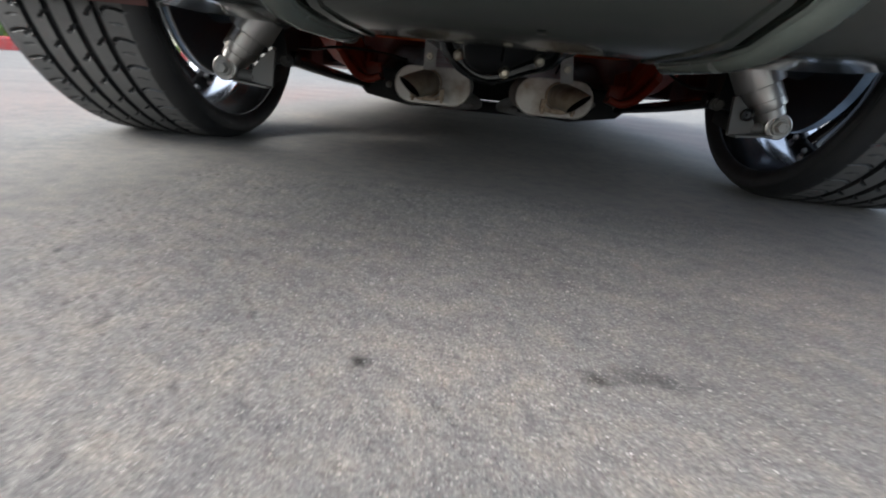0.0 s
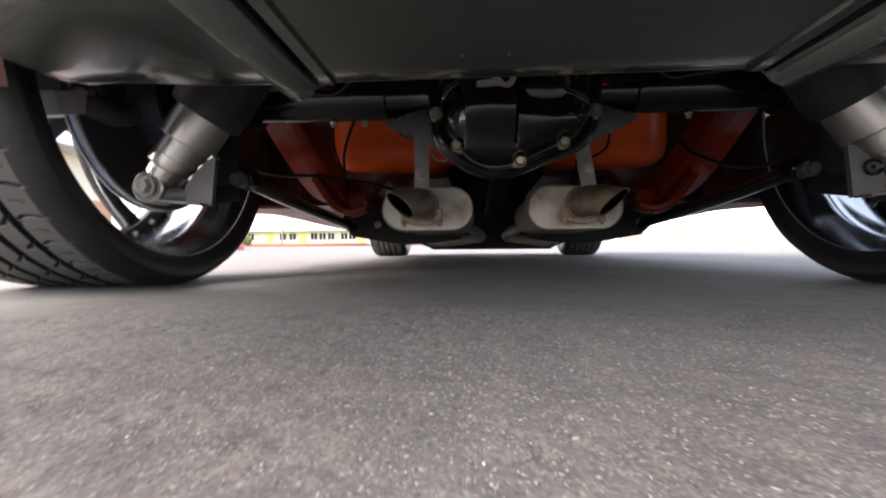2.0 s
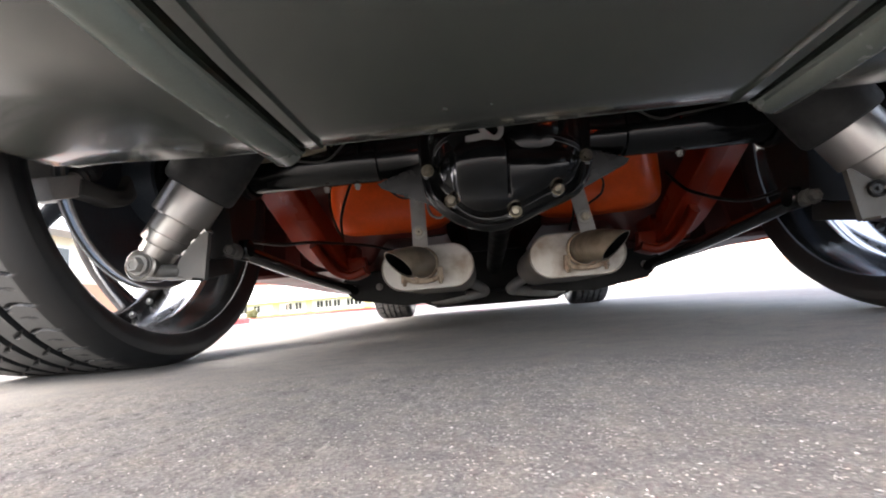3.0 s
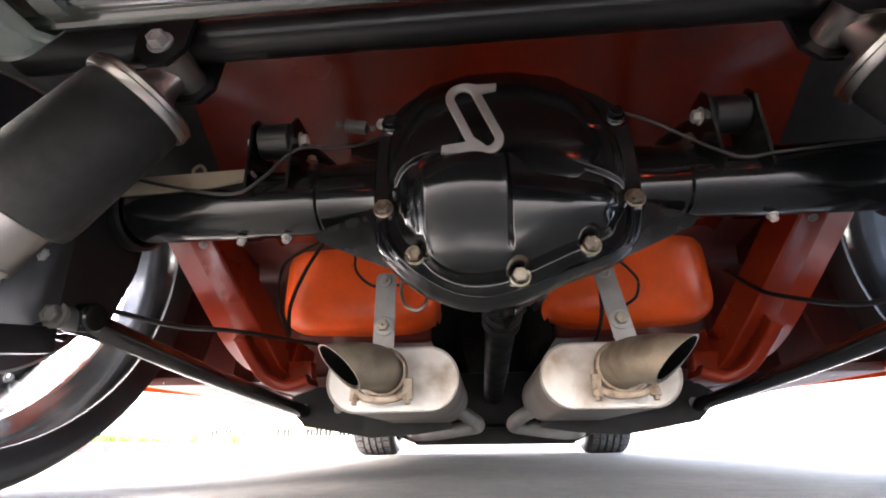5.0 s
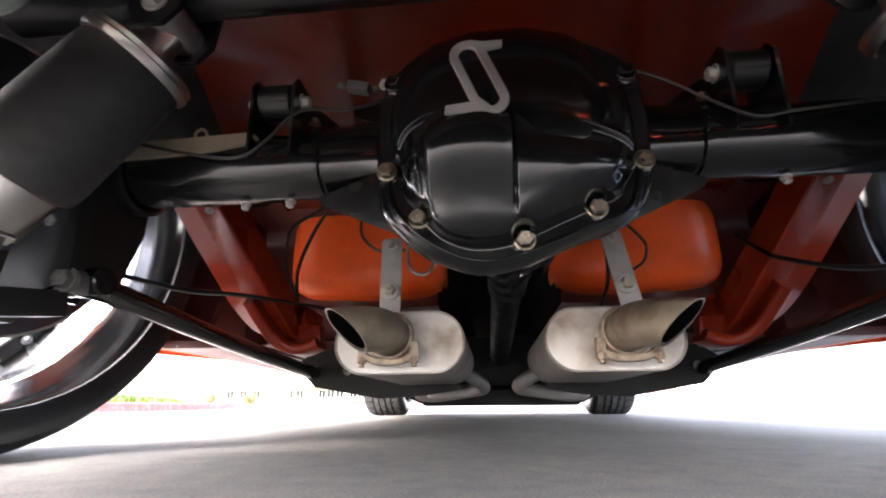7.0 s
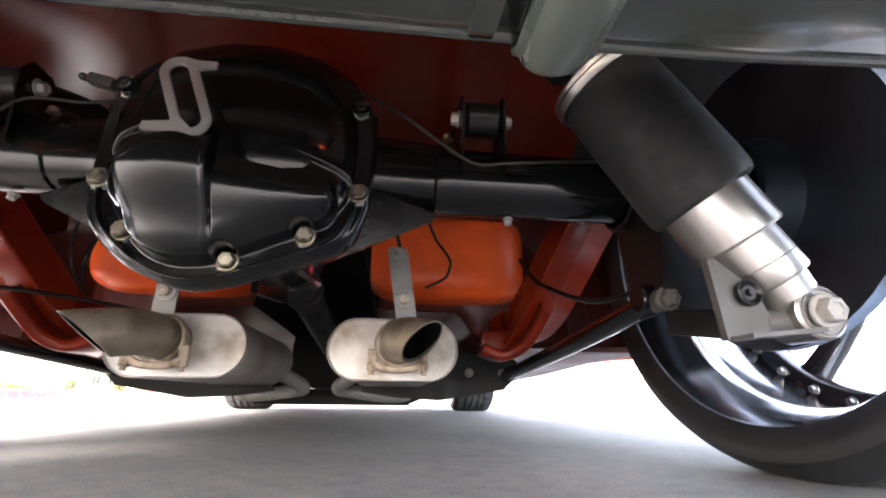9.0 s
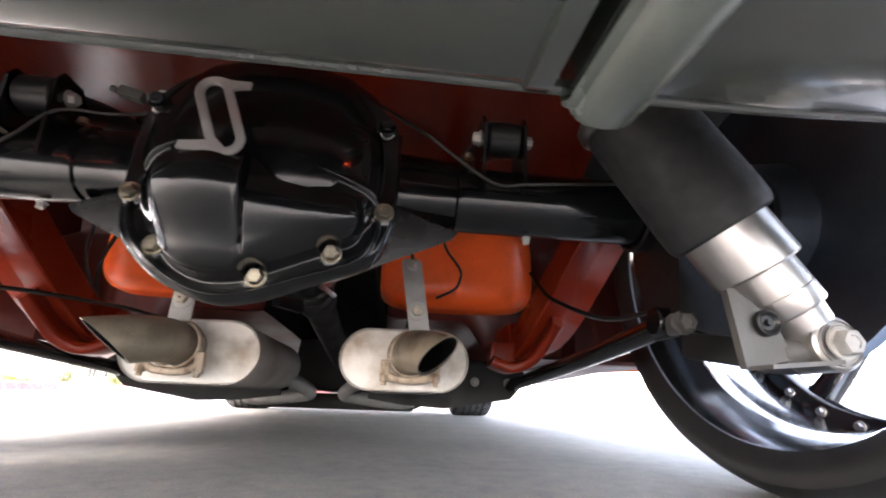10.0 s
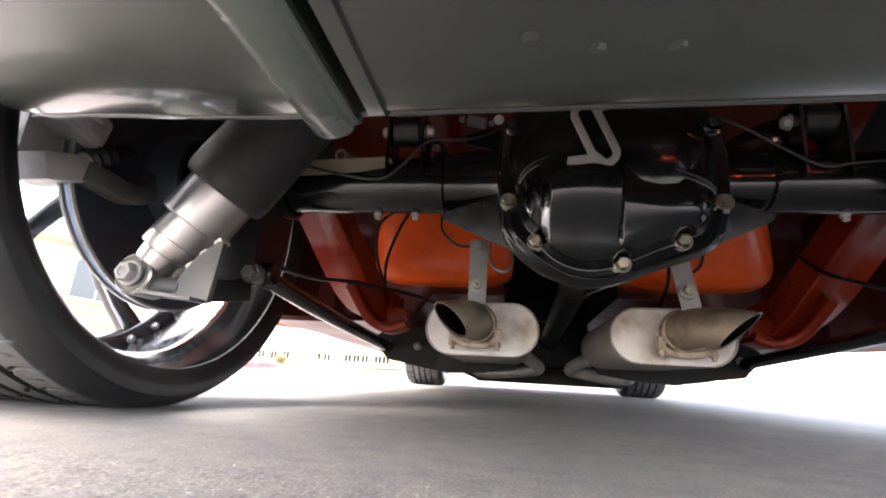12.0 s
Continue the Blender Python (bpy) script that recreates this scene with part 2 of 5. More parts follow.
TIP = material("heat_stained_steel", (0.3, 0.25, 0.185), 0.42, 0.45, vary=0.35, scale=22, bump=0.2, dirt=(0.085, 0.05, 0.028), dirt_scale=14, dirt_amount=1.0)
# darker copy of the muffler steel, with the shading of its sides in the colour
CASE = material("shaded_muffler_case", (0.4, 0.375, 0.345), 0.5, 0.35, vary=0.15, scale=9, fine=350, bump=0.15, dirt=(0.16, 0.12, 0.085), dirt_scale=6, dirt_amount=0.6)
RUST = material("rusty_clamp", (0.34, 0.27, 0.2), 0.5, 0.4, vary=0.4, scale=60, bump=0.5, dirt=(0.1, 0.05, 0.026), dirt_scale=45, dirt_amount=0.9)
# soot inside the exhaust tips; on the floor pan this black paints in shade
SOOT_SHADE = material("soot_and_floor_shade", (0.006, 0.0058, 0.0055), 0.9, vary=0.3, bump=0.2, spec=0.2)
STEEL = material("bare_steel_plate", (0.34, 0.335, 0.32), 0.5, 0.35, vary=0.15, scale=30, bump=0.12, dirt=(0.22, 0.18, 0.14), dirt_scale=25, dirt_amount=0.4)
GRIME = material("grimy_black_steel", (0.006, 0.0058, 0.0056), 0.5, vary=0.4, scale=25, bump=0.4, dirt=(0.03, 0.026, 0.022), dirt_scale=14, dirt_amount=0.25, spec=0.3)
DUSTY = material("dusty_black_casting", (0.0055, 0.0055, 0.0053), 0.24, vary=0.35, scale=40, fine=500, bump=0.2, dirt=(0.035, 0.032, 0.028), dirt_scale=30, dirt_amount=0.2, spec=0.3)
GREYCAST = material("dull_grey_casting", (0.075, 0.073, 0.069), 0.55, 0.3, vary=0.2, scale=30, bump=0.25, dirt=(0.07, 0.06, 0.05), dirt_scale=20, dirt_amount=0.4)
DISC = material("dark_disc_steel", (0.12, 0.142, 0.17), 0.4, 0.9, vary=0.2, scale=14, fine=260, bump=0.1, dirt=(0.03, 0.032, 0.036), dirt_scale=5, dirt_amount=0.4)
SPOT = material("tank_weld_spot", (0.05, 0.056, 0.048), 0.24, vary=0.16, bump=0.03, spec=1.0, coat=0.5)
DULL = material("dull_coated_line", (0.022, 0.021, 0.019), 0.4, 0.3, vary=0.25, scale=40)
TANPAINT = material("dusty_tan_film", (0.22, 0.19, 0.135), 0.6, vary=0.2, scale=20)
GLASS_DARK = material("dark_window_glass", (0.02, 0.022, 0.024), 0.06, vary=0.05, bump=0.0)
KERB_RED = material("red_kerb_paint", (0.48, 0.06, 0.052), 0.65, vary=0.2, scale=6, fine=60, bump=0.4, dirt=(0.3, 0.26, 0.24), dirt_amount=0.4)
GRASS = material("grass_blades", (0.09, 0.16, 0.028), 0.7, vary=0.35, scale=2, fine=30, island=True)
SOIL = material("lawn_soil", (0.09, 0.11, 0.03), 0.9, vary=0.3, scale=2, fine=40)
STUCCO = material("cream_stucco", (0.7, 0.65, 0.5), 0.85, vary=0.08, scale=2, fine=40, bump=0.3)
WHITE = material("white_paint", (0.78, 0.77, 0.75), 0.6, vary=0.05, scale=3, fine=40)
BRICK = material("tan_brick", (0.46, 0.25, 0.15), 0.85, vary=0.22, scale=3, fine=25, bump=0.4)
MULCH = material("brown_mulch", (0.2, 0.135, 0.095), 0.9, vary=0.45, scale=5, fine=30, bump=0.8)
YELLOW = material("yellow_door_paint", (0.72, 0.56, 0.2), 0.5, vary=0.06)
BARK = material("grey_bark", (0.2, 0.16, 0.13), 0.9, vary=0.3, scale=12, bump=0.6)
LEAF = material("shrub_leaf", (0.15, 0.14, 0.05), 0.6, vary=0.3, scale=6, island=True)
SIGNBLUE = material("blue_sign_paint", (0.05, 0.32, 0.55), 0.5, vary=0.05)
POST = material("dark_fence_post", (0.035, 0.033, 0.032), 0.55, vary=0.15)


# ---- mesh helpers ----
def link(name, bm, mat, parent=None, label="", sharp=35.0, mats=()):
    me = bpy.data.meshes.new(name)
    bmesh.ops.recalc_face_normals(bm, faces=bm.faces)
    bm.to_mesh(me)
    bm.free()
    me.materials.append(mat)
    for extra in mats:
        me.materials.append(extra)
    me.polygons.foreach_set("use_smooth", [True] * len(me.polygons))
    me.set_sharp_from_angle(angle=radians(sharp))
    ob = new(name, me)
    if parent:
        ob.parent = parent
    if label:
        tagged(ob, label)
    return ob


def part(name, bm, mat, parent, label="", sharp=35.0, mats=()):
    return link(name, bm, mat, parent, label, sharp, mats)


def box(bm, centre, size, rot=(0, 0, 0), bevel=0.0, mat=0):
    r = bmesh.ops.create_cube(bm, size=1, matrix=pose(*centre, *rot) @ Matrix.Diagonal((*size, 1)))
    faces = {f for v in r["verts"] for f in v.link_faces}
    for f in faces:
        f.material_index = mat
    if bevel:
        edges = {e for v in r["verts"] for e in v.link_edges}
        bmesh.ops.bevel(bm, geom=list(edges), offset=bevel, segments=2, affect="EDGES", profile=0.7)
    return bm


def frame_along(direction):
    d = Vector(direction).normalized()
    up = Vector((0, 0, 1)) if abs(d.z) < 0.95 else Vector((1, 0, 0))
    a = d.cross(up).normalized()
    return d, a, a.cross(d).normalized()


def lathe(bm, profile, origin, axis, steps=32, mat=0, close=False):
    """Turns (distance along the axis, radius) pairs round an axis."""
    d, a, c = frame_along(axis)
    origin = Vector(origin)
    rings = []
    for h, r in profile:
        if r < 1e-6:
            rings.append([bm.verts.new(origin + d * h)])
        else:
            rings.append([bm.verts.new(origin + d * h + (a * math.cos(k) + c * math.sin(k)) * r) for k in (2 * math.pi * i / steps for i in range(steps))])
    pairs = list(zip(rings, rings[1:])) + ([(rings[-1], rings[0])] if close else [])
    for p, q in pairs:
        for i in range(steps):
            j = (i + 1) % steps
            if len(p) == 1 and len(q) == 1:
                continue
            if len(p) == 1:
                f = bm.faces.new((p[0], q[i], q[j]))
            elif len(q) == 1:
                f = bm.faces.new((p[i], p[j], q[0]))
            else:
                f = bm.faces.new((p[i], p[j], q[j], q[i]))
            f.material_index = mat
    return bm


def rod(bm, p, q, r, r2=None, steps=20, edge=0.0, mat=0):
    """A solid round bar from p to q with slightly rounded ends."""
    r2 = r if r2 is None else r2
    p, q = Vector(p), Vector(q)
    n = (q - p).length
    e = edge or min(r, r2) * 0.12
    return lathe(bm, [(0, 0), (0, r - e), (e, r), (n - e, r2), (n, r2 - e), (n, 0)], p, q - p, steps, mat)


def smooth_path(points, per=8):
    """A Catmull-Rom curve through the points."""
    p = [Vector(v) for v in points]
    p = [p[0] * 2 - p[1]] + p + [p[-1] * 2 - p[-2]]
    out = []
    for i in range(1, len(p) - 2):
        for k in range(per):
            t = k / per
            a, b, c, d = p[i - 1:i + 3]
            out.append(0.5 * (2 * b + (c - a) * t + (2 * a - 5 * b + 4 * c - d) * t * t + (3 * b - a - 3 * c + d) * t ** 3))
    return out + [p[-2]]


def sweep(bm, path, section, hint=(0, 0, 1), scales=None, caps=True, mat=0):
    """Carries a closed section (pairs) along a path."""
    hint, rings = Vector(hint), []
    for i, v in enumerate(path):
        d = (path[min(i + 1, len(path) - 1)] - path[max(i - 1, 0)]).normalized()
        a = d.cross(hint).normalized()
        b = a.cross(d).normalized()
        s = scales[i] if scales else 1.0
        rings.append([bm.verts.new(v + (a * x + b * y) * s) for x, y in section])
    n = len(section)
    for p, q in zip(rings, rings[1:]):
        for i in range(n):
            bm.faces.new((p[i], p[(i + 1) % n], q[(i + 1) % n], q[i])).material_index = mat
    if caps:
        bm.faces.new(rings[0]).material_index = mat
        bm.faces.new(rings[-1]).material_index = mat
    return bm


def circle(r, steps=12):
    return [(r * math.cos(2 * math.pi * i / steps), r * math.sin(2 * math.pi * i / steps)) for i in range(steps)]


def rounded(w, h, r, steps=4):
    """A rectangle with round corners, as pairs."""
    out = []
    for cx, cy, a in ((w / 2 - r, h / 2 - r, 0), (-w / 2 + r, h / 2 - r, 90), (-w / 2 + r, -h / 2 + r, 180), (w / 2 - r, -h / 2 + r, 270)):
        for k in range(steps + 1):
            t = radians(a + 90 * k / steps)
            out.append((cx + r * math.cos(t), cy + r * math.sin(t)))
    return out


def pipe(bm, points, r, steps=10, per=8, mat=0, hint=(0, 0.02, 1)):
    return sweep(bm, smooth_path(points, per), circle(r, steps), hint, mat=mat)


def hex_bolt(bm, at, axis, r=0.009, head=0.007, washer=True):
    """A hexagon head with a chamfer on a washer."""
    at, d = Vector(at), Vector(axis).normalized()
    if washer:
        rod(bm, at, at + d * 0.002, r * 1.35, steps=20)
    lathe(bm, [(0, r), (head * 0.8, r), (head, r * 0.86), (head, r * 0.55), (head * 0.86, r * 0.5), (head * 0.86, 0)], at + d * 0.002, d, 6)
    return bm


def plate(bm, outline, origin, u, v, thick):
    """An extruded flat outline in the plane of u and v, rising along u x v."""
    origin, u, v = Vector(origin), Vector(u).normalized(), Vector(v).normalized()
    w = u.cross(v)
    low = [bm.verts.new(origin + u * x + v * y) for x, y in outline]
    top = [bm.verts.new(origin + u * x + v * y + w * thick) for x, y in outline]
    bm.faces.new(low[::-1])
    bm.faces.new(top)
    for i in range(len(outline)):
        j = (i + 1) % len(outline)
        bm.faces.new((low[i], low[j], top[j], top[i]))
    return bm


def step(a, b, x):
    t = min(1.0, max(0.0, (x - a) / (b - a)))
    return t * t * (3 - 2 * t)


def ease(a, b, v):
    t = np.clip((v - a) / (b - a), 0, 1)
    return t * t * (3 - 2 * t)


# ---- ground ----
def rise(x, y):
    """Height of the ground: level under the car, climbing gently past it to the right and ahead."""
    return 0.045 * max(0.0, x - 2.5) * step(2.5, 6, x) * (1 - 0.6 * step(25, 90, x)) + 0.006 * max(0.0, y - 6) * step(6, 14, y) * (1 - 0.7 * step(60, 200, y))


def lumps(shape, cell, rng):
    """Smooth random heights between 0 and 1, with lumps some cells wide."""
    rows, cols = shape[0] // cell + 3, shape[1] // cell + 3
    coarse = rng.random((rows, cols))
    y, x = np.arange(shape[0]) / cell, np.arange(shape[1]) / cell
    j, i = y.astype(int), x.astype(int)
    v, u = (y - j)[:, None], (x - i)[None, :]
    u, v = u * u * (3 - 2 * u), v * v * (3 - 2 * v)
    a, b, c, d = coarse[np.ix_(j, i)], coarse[np.ix_(j, i + 1)], coarse[np.ix_(j + 1, i)], coarse[np.ix_(j + 1, i + 1)]
    return (a * (1 - u) + b * u) * (1 - v) + (c * (1 - u) + d * u) * v


def make_ground():
    """One sheet to the horizon; behind the car its mesh is fine enough to carry the asphalt's own lumps and pits."""
    ticks = [0.7, 1.2, 2, 3, 4, 5, 6, 8, 10, 12, 15, 18, 22, 27, 33, 40, 50, 65, 90, 130, 200, 320, 600, 1200, 2500]
    near_x, near_y = np.arange(-0.56, 0.501, 0.0024), np.arange(-1.24, -0.439, 0.0024)
    xs = np.array([-t for t in ticks[::-1]] + list(near_x) + ticks)
    ys = np.array([-t for t in ticks[:1:-1]] + [-1.4, -1.25] + list(near_y) + [-0.2, 0.0, 0.35] + ticks)
    rng = np.random.default_rng(21)
    shape = (len(near_y), len(near_x))
    relief = 0.0007 * lumps(shape, 3, rng) + 0.0007 * lumps(shape, 2, rng) ** 2 + 0.0007 * lumps(shape, 9, rng) - 0.002 * np.clip(lumps(shape, 3, rng) - 0.76, 0, 1) * 5 * lumps(shape, 20, rng)
    edge = np.minimum.outer(np.minimum(np.arange(shape[0]), np.arange(shape[0])[::-1]), np.full(shape[1], 99))
    edge = np.minimum(edge, np.minimum(np.arange(shape[1]), np.arange(shape[1])[::-1])[None, :])
    relief = (relief - 0.0016) * np.clip(edge / 25, 0, 1)
    z = np.zeros((len(ys), len(xs)))
    for j, y in enumerate(ys):
        for i, x in enumerate(xs):
            if x > 2.4 or y > 5.9:
                z[j, i] = rise(x, y)
    j0, i0 = int(np.searchsorted(ys, near_y[0] - 1e-6)), int(np.searchsorted(xs, near_x[0] - 1e-6))
    z[j0:j0 + shape[0], i0:i0 + shape[1]] = relief
    gx, gy = np.meshgrid(xs, ys)
    n = len(xs)
    start = (np.arange(len(ys) - 1)[:, None] * n + np.arange(n - 1)[None, :]).ravel()
    me = bpy.data.meshes.new("road")
    me.from_pydata(np.stack([gx, gy, z], -1).reshape(-1, 3).tolist(), [], np.stack([start, start + 1, start + n + 1, start + n], 1).tolist())
    me.materials.append(ASPHALT)
    me.polygons.foreach_set("use_smooth", [True] * len(me.polygons))
    return tagged(new("road", me), "worn grey asphalt with pale stone chips", "road", kind="structure")


make_ground()


def make_chips():
    """Loose and half-buried stone chips along the stretch behind the rear axle."""
    rng = np.random.default_rng(5)
    verts, faces = [], []
    base = np.array([(1, 0, 0), (0.4, 0.85, 0), (-0.6, 0.8, 0), (-1, -0.1, 0), (-0.4, -0.9, 0), (0.6, -0.75, 0), (0.45, 0.1, 0.75), (-0.35, 0.3, 0.8), (-0.1, -0.4, 0.7)])
    tri = [(0, 1, 6), (1, 2, 7), (1, 7, 6), (2, 3, 7), (3, 4, 8), (3, 8, 7), (4, 5, 8), (5, 0, 6), (5, 6, 8), (6, 7, 8)]
    for _ in range(30000):
        near = rng.random() < 0.85
        x = rng.normal(-0.04, 0.25) if near else rng.uniform(-1.6, 1.6)
        y = rng.uniform(-1.25, -0.45) if near else rng.uniform(-1.5, 0.9)
        size = 0.0004 + 0.0007 * rng.random() ** 1.8 + (0.0004 + 0.0008 * rng.random() if rng.random() < 0.009 else 0)
        a = rng.uniform(0, 6.283)
        c, s = math.cos(a), math.sin(a)
        p = base * (1 + rng.uniform(-0.4, 0.4, base.shape)) * size * np.array([1.1, rng.uniform(0.4, 0.9), rng.uniform(0.25, 0.45)])
        o = len(verts)
        verts.extend((c * vx - s * vy + x, s * vx + c * vy + y, vz - 0.0005) for vx, vy, vz in p)
        faces.extend((o + i, o + j, o + m) for i, j, m in tri)
    me = bpy.data.meshes.new("stone_chips")
    me.from_pydata(verts, [], faces)
    me.materials.append(CHIPS)
    return tagged(new("stone_chips", me), "small pale and grey stone chips on asphalt", "gravel", kind="stuff")


make_chips()

# ---- the car ----
AXLE_Y, AXLE_Z = -0.13, 0.36
FRONT_Y = 2.73
car = tagged(new("car"), "orange muscle car with custom rear suspension parked on asphalt", "car")


def make_tyre(r, half, bead, root, side, steps, pitches):
    """A low tyre round the x axis: rounded sidewalls, four straight grooves, slanted hooks beside them and curved cuts across the shoulders."""
    prof = [(-0.90, bead - 0.004), (-0.955, bead + 0.005), (-0.99, bead + 0.018), (-1.0, bead + 0.42 * (r - bead)), (-0.99, bead + 0.62 * (r - bead)), (-0.965, r - 0.026), (-0.93, r - 0.0165), (-0.885, r - 0.0098), (-0.83, r - 0.0055), (-0.79, r - 0.0034)]
    grooves = (-0.44, -0.15, 0.15, 0.44)
    flat = sorted([round(v, 3) for v in np.linspace(-0.76, 0.76, 51)] + [g + d for g in grooves for d in (-0.05, -0.036, 0.036, 0.05)])
    full = [(x, q, 0) for x, q in prof] + [(x, r - 0.0031 * x * x, 1) for x in flat] + [(-x, q, 0) for x, q in prof[::-1]] + [(0.86, bead - 0.004, 0), (-0.86, bead - 0.004, 0)]
    x, q, tread = (np.array(v)[None, :] for v in zip(*full))
    phase = (np.arange(steps) / steps * pitches)[:, None]
    ax = np.abs(x)

    def line(p, width):
        """1 along a line once a pitch, with sloping sides."""
        d = np.abs((p + 0.5) % 1.0 - 0.5)
        return np.clip((width + 0.025 - d) / 0.025, 0, 1)

    lead = phase + 1.0 * (ax - 0.48) + 0.45 * np.exp(-np.clip(ax - 0.48, 0, 1) / 0.05)
    cuts = 0.0052 * line(lead, 0.03) * ease(0.46, 0.5, ax) * (1 - ease(0.74, 0.78, ax))
    cuts = np.maximum(cuts, 0.0022 * line(lead + 0.5, 0.012) * ease(0.54, 0.57, ax) * (1 - ease(0.68, 0.71, ax)))
    for k, g in enumerate(grooves):
        u = side * (x - g)
        cuts = np.maximum(cuts, 0.0055 * line(phase + 2.4 * u + 0.37 * k, 0.035) * ease(0.02, 0.04, u) * (1 - ease(0.13, 0.16, u)))
        cuts = np.maximum(cuts, 0.008 * (np.abs(x - g) < 0.04) + 0 * phase)
    cuts = cuts * tread
    a = 2 * math.pi * np.arange(steps)[:, None] / steps
    verts = np.stack([root.x + half * x + 0 * a, root.y + np.sin(a) * (q - cuts), root.z + np.cos(a) * (q - cuts)], -1).reshape(-1, 3)
    n = x.shape[1]
    i, k = np.arange(steps)[:, None], np.arange(n)[None, :]
    j, m = (i + 1) % steps, (k + 1) % n
    faces = np.stack([i * n + k, i * n + m, j * n + m, j * n + k], -1).reshape(-1, 4)
    deep = cuts > 0.0012
    dusty = (tread[0, k] * tread[0, m] > 0) & ~(deep[i, k] | deep[i, m] | deep[j, k] | deep[j, m])
    me = bpy.data.meshes.new("tyre")
    me.from_pydata(verts.tolist(), [], faces.tolist())
    me.materials.append(RUBBER)
    me.materials.append(TREAD)
    me.polygons.foreach_set("material_index", dusty.ravel().astype(int))
    me.polygons.foreach_set("use_smooth", [True] * len(me.polygons))
    me.set_sharp_from_angle(angle=radians(40))
    return new("tyre", me)


def make_wheel(side, x, y, z, r, half, bead, rear=True):
    """A deep two-piece wheel with six curved spokes, its tyre and the ring of rim bolts; +x of the wheel points outward."""
    w = side
    root = Vector((x, y, z))

    def at(px, py, pz):
        return (root.x + w * px, root.y + py, root.z + pz)

    bm = bmesh.new()
    face = half * 0.45
    hub = [(face - 0.03, 0.0), (face - 0.03, 0.06), (face - 0.005, 0.072), (face + 0.015, 0.066), (face + 0.02, 0.035), (face + 0.02, 0)]
    lathe(bm, [(h * w, q) for h, q in hub], root, (1, 0, 0), 32)
    ring_r = bead - (0.019 if rear else 0.042)
    spokes = []
    for k in range(6):
        a = 2 * math.pi * k / 6 + radians(150)
        pts = []
        for t in np.linspace(0, 1, 7):
            q = 0.055 + (ring_r - 0.045) * t
            aa = a + 0.3 * (1 - t) ** 1.5
            pts.append(Vector(at(face + 0.004 - 0.012 * t + 0.02 * math.sin(t * 3.14), math.sin(aa) * q, math.cos(aa) * q)))
        spokes.append(sweep(bmesh.new(), pts, rounded(0.034, 0.03, 0.008, 2), (1, 0, 0), scales=[1.25, 1.05, 0.92, 0.88, 0.92, 1.05, 1.3]))
    lathe(bm, [(w * h, q) for h, q in ((face - 0.022, ring_r + 0.018), (face - 0.022, ring_r - 0.022), (face - 0.016, ring_r - 0.026), (face - 0.004, ring_r - 0.026), (face + 0.002, ring_r - 0.02), (face + 0.002, ring_r + 0.018))], root, (1, 0, 0), 72, close=True)
    wheel = part("wheel", bm, WHEEL_BLACK, car, "gloss black six-spoke two-piece wheel")
    for piece in spokes:
        part("spoke", piece, WHEEL_BLACK, wheel)
    bm = bmesh.new()
    b = bead
    barrel = [(-half * 0.90, b + 0.005), (-half * 0.92, b + 0.001), (-half * 0.90, b - 0.003), (-half * 0.84, b - 0.005), (-half * 0.79, b - 0.011), (-half * 0.67, b - 0.012), (-half * 0.61, b - 0.018), (-half * 0.53, b - 0.0185), (-half * 0.46, b - 0.025), (-half * 0.3, b - 0.027), (-half * 0.2, b - 0.02), (0.0, b - 0.02), (face - 0.03, b - 0.02), (face, b - 0.012), (half * 0.8, b - 0.008), (half * 0.87, b - 0.002), (half * 0.86, b + 0.004)]
    barrel += [(h, q + 0.007) for h, q in barrel[::-1][1:-1]]
    lathe(bm, [(w * h, q) for h, q in barrel], root, (1, 0, 0), 96, close=True)
    part("rim_barrel", bm, CHROME if rear else WHEEL_BLACK, wheel, "black chromed stepped rim barrel" if rear else "")
    tyre = make_tyre(r, half, bead, root, w, 1408 if rear else 384, 44 if rear else 32)
    tyre.parent = wheel
    tagged(tyre, "wide low-profile black rubber tyre with dusty tread")
    if rear:
        for k in range(30):
            a = 2 * math.pi * k / 30
            bm = bmesh.new()
            hex_bolt(bm, at(face - 0.022, math.sin(a) * (ring_r - 0.008), math.cos(a) * (ring_r - 0.008)), (-w, 0, 0), 0.0062, 0.006)
            part("rim_bolt", bm, ALLOY, wheel)
    return wheel


TYRE_X, TYRE_HALF = 0.790, 0.158
for s in (-1, 1):
    make_wheel(s, s * TYRE_X, AXLE_Y, 0.368, 0.372, TYRE_HALF, 0.315)
    make_wheel(s, s * 0.753, FRONT_Y, 0.330, 0.330, 0.138, 0.235, rear=False)


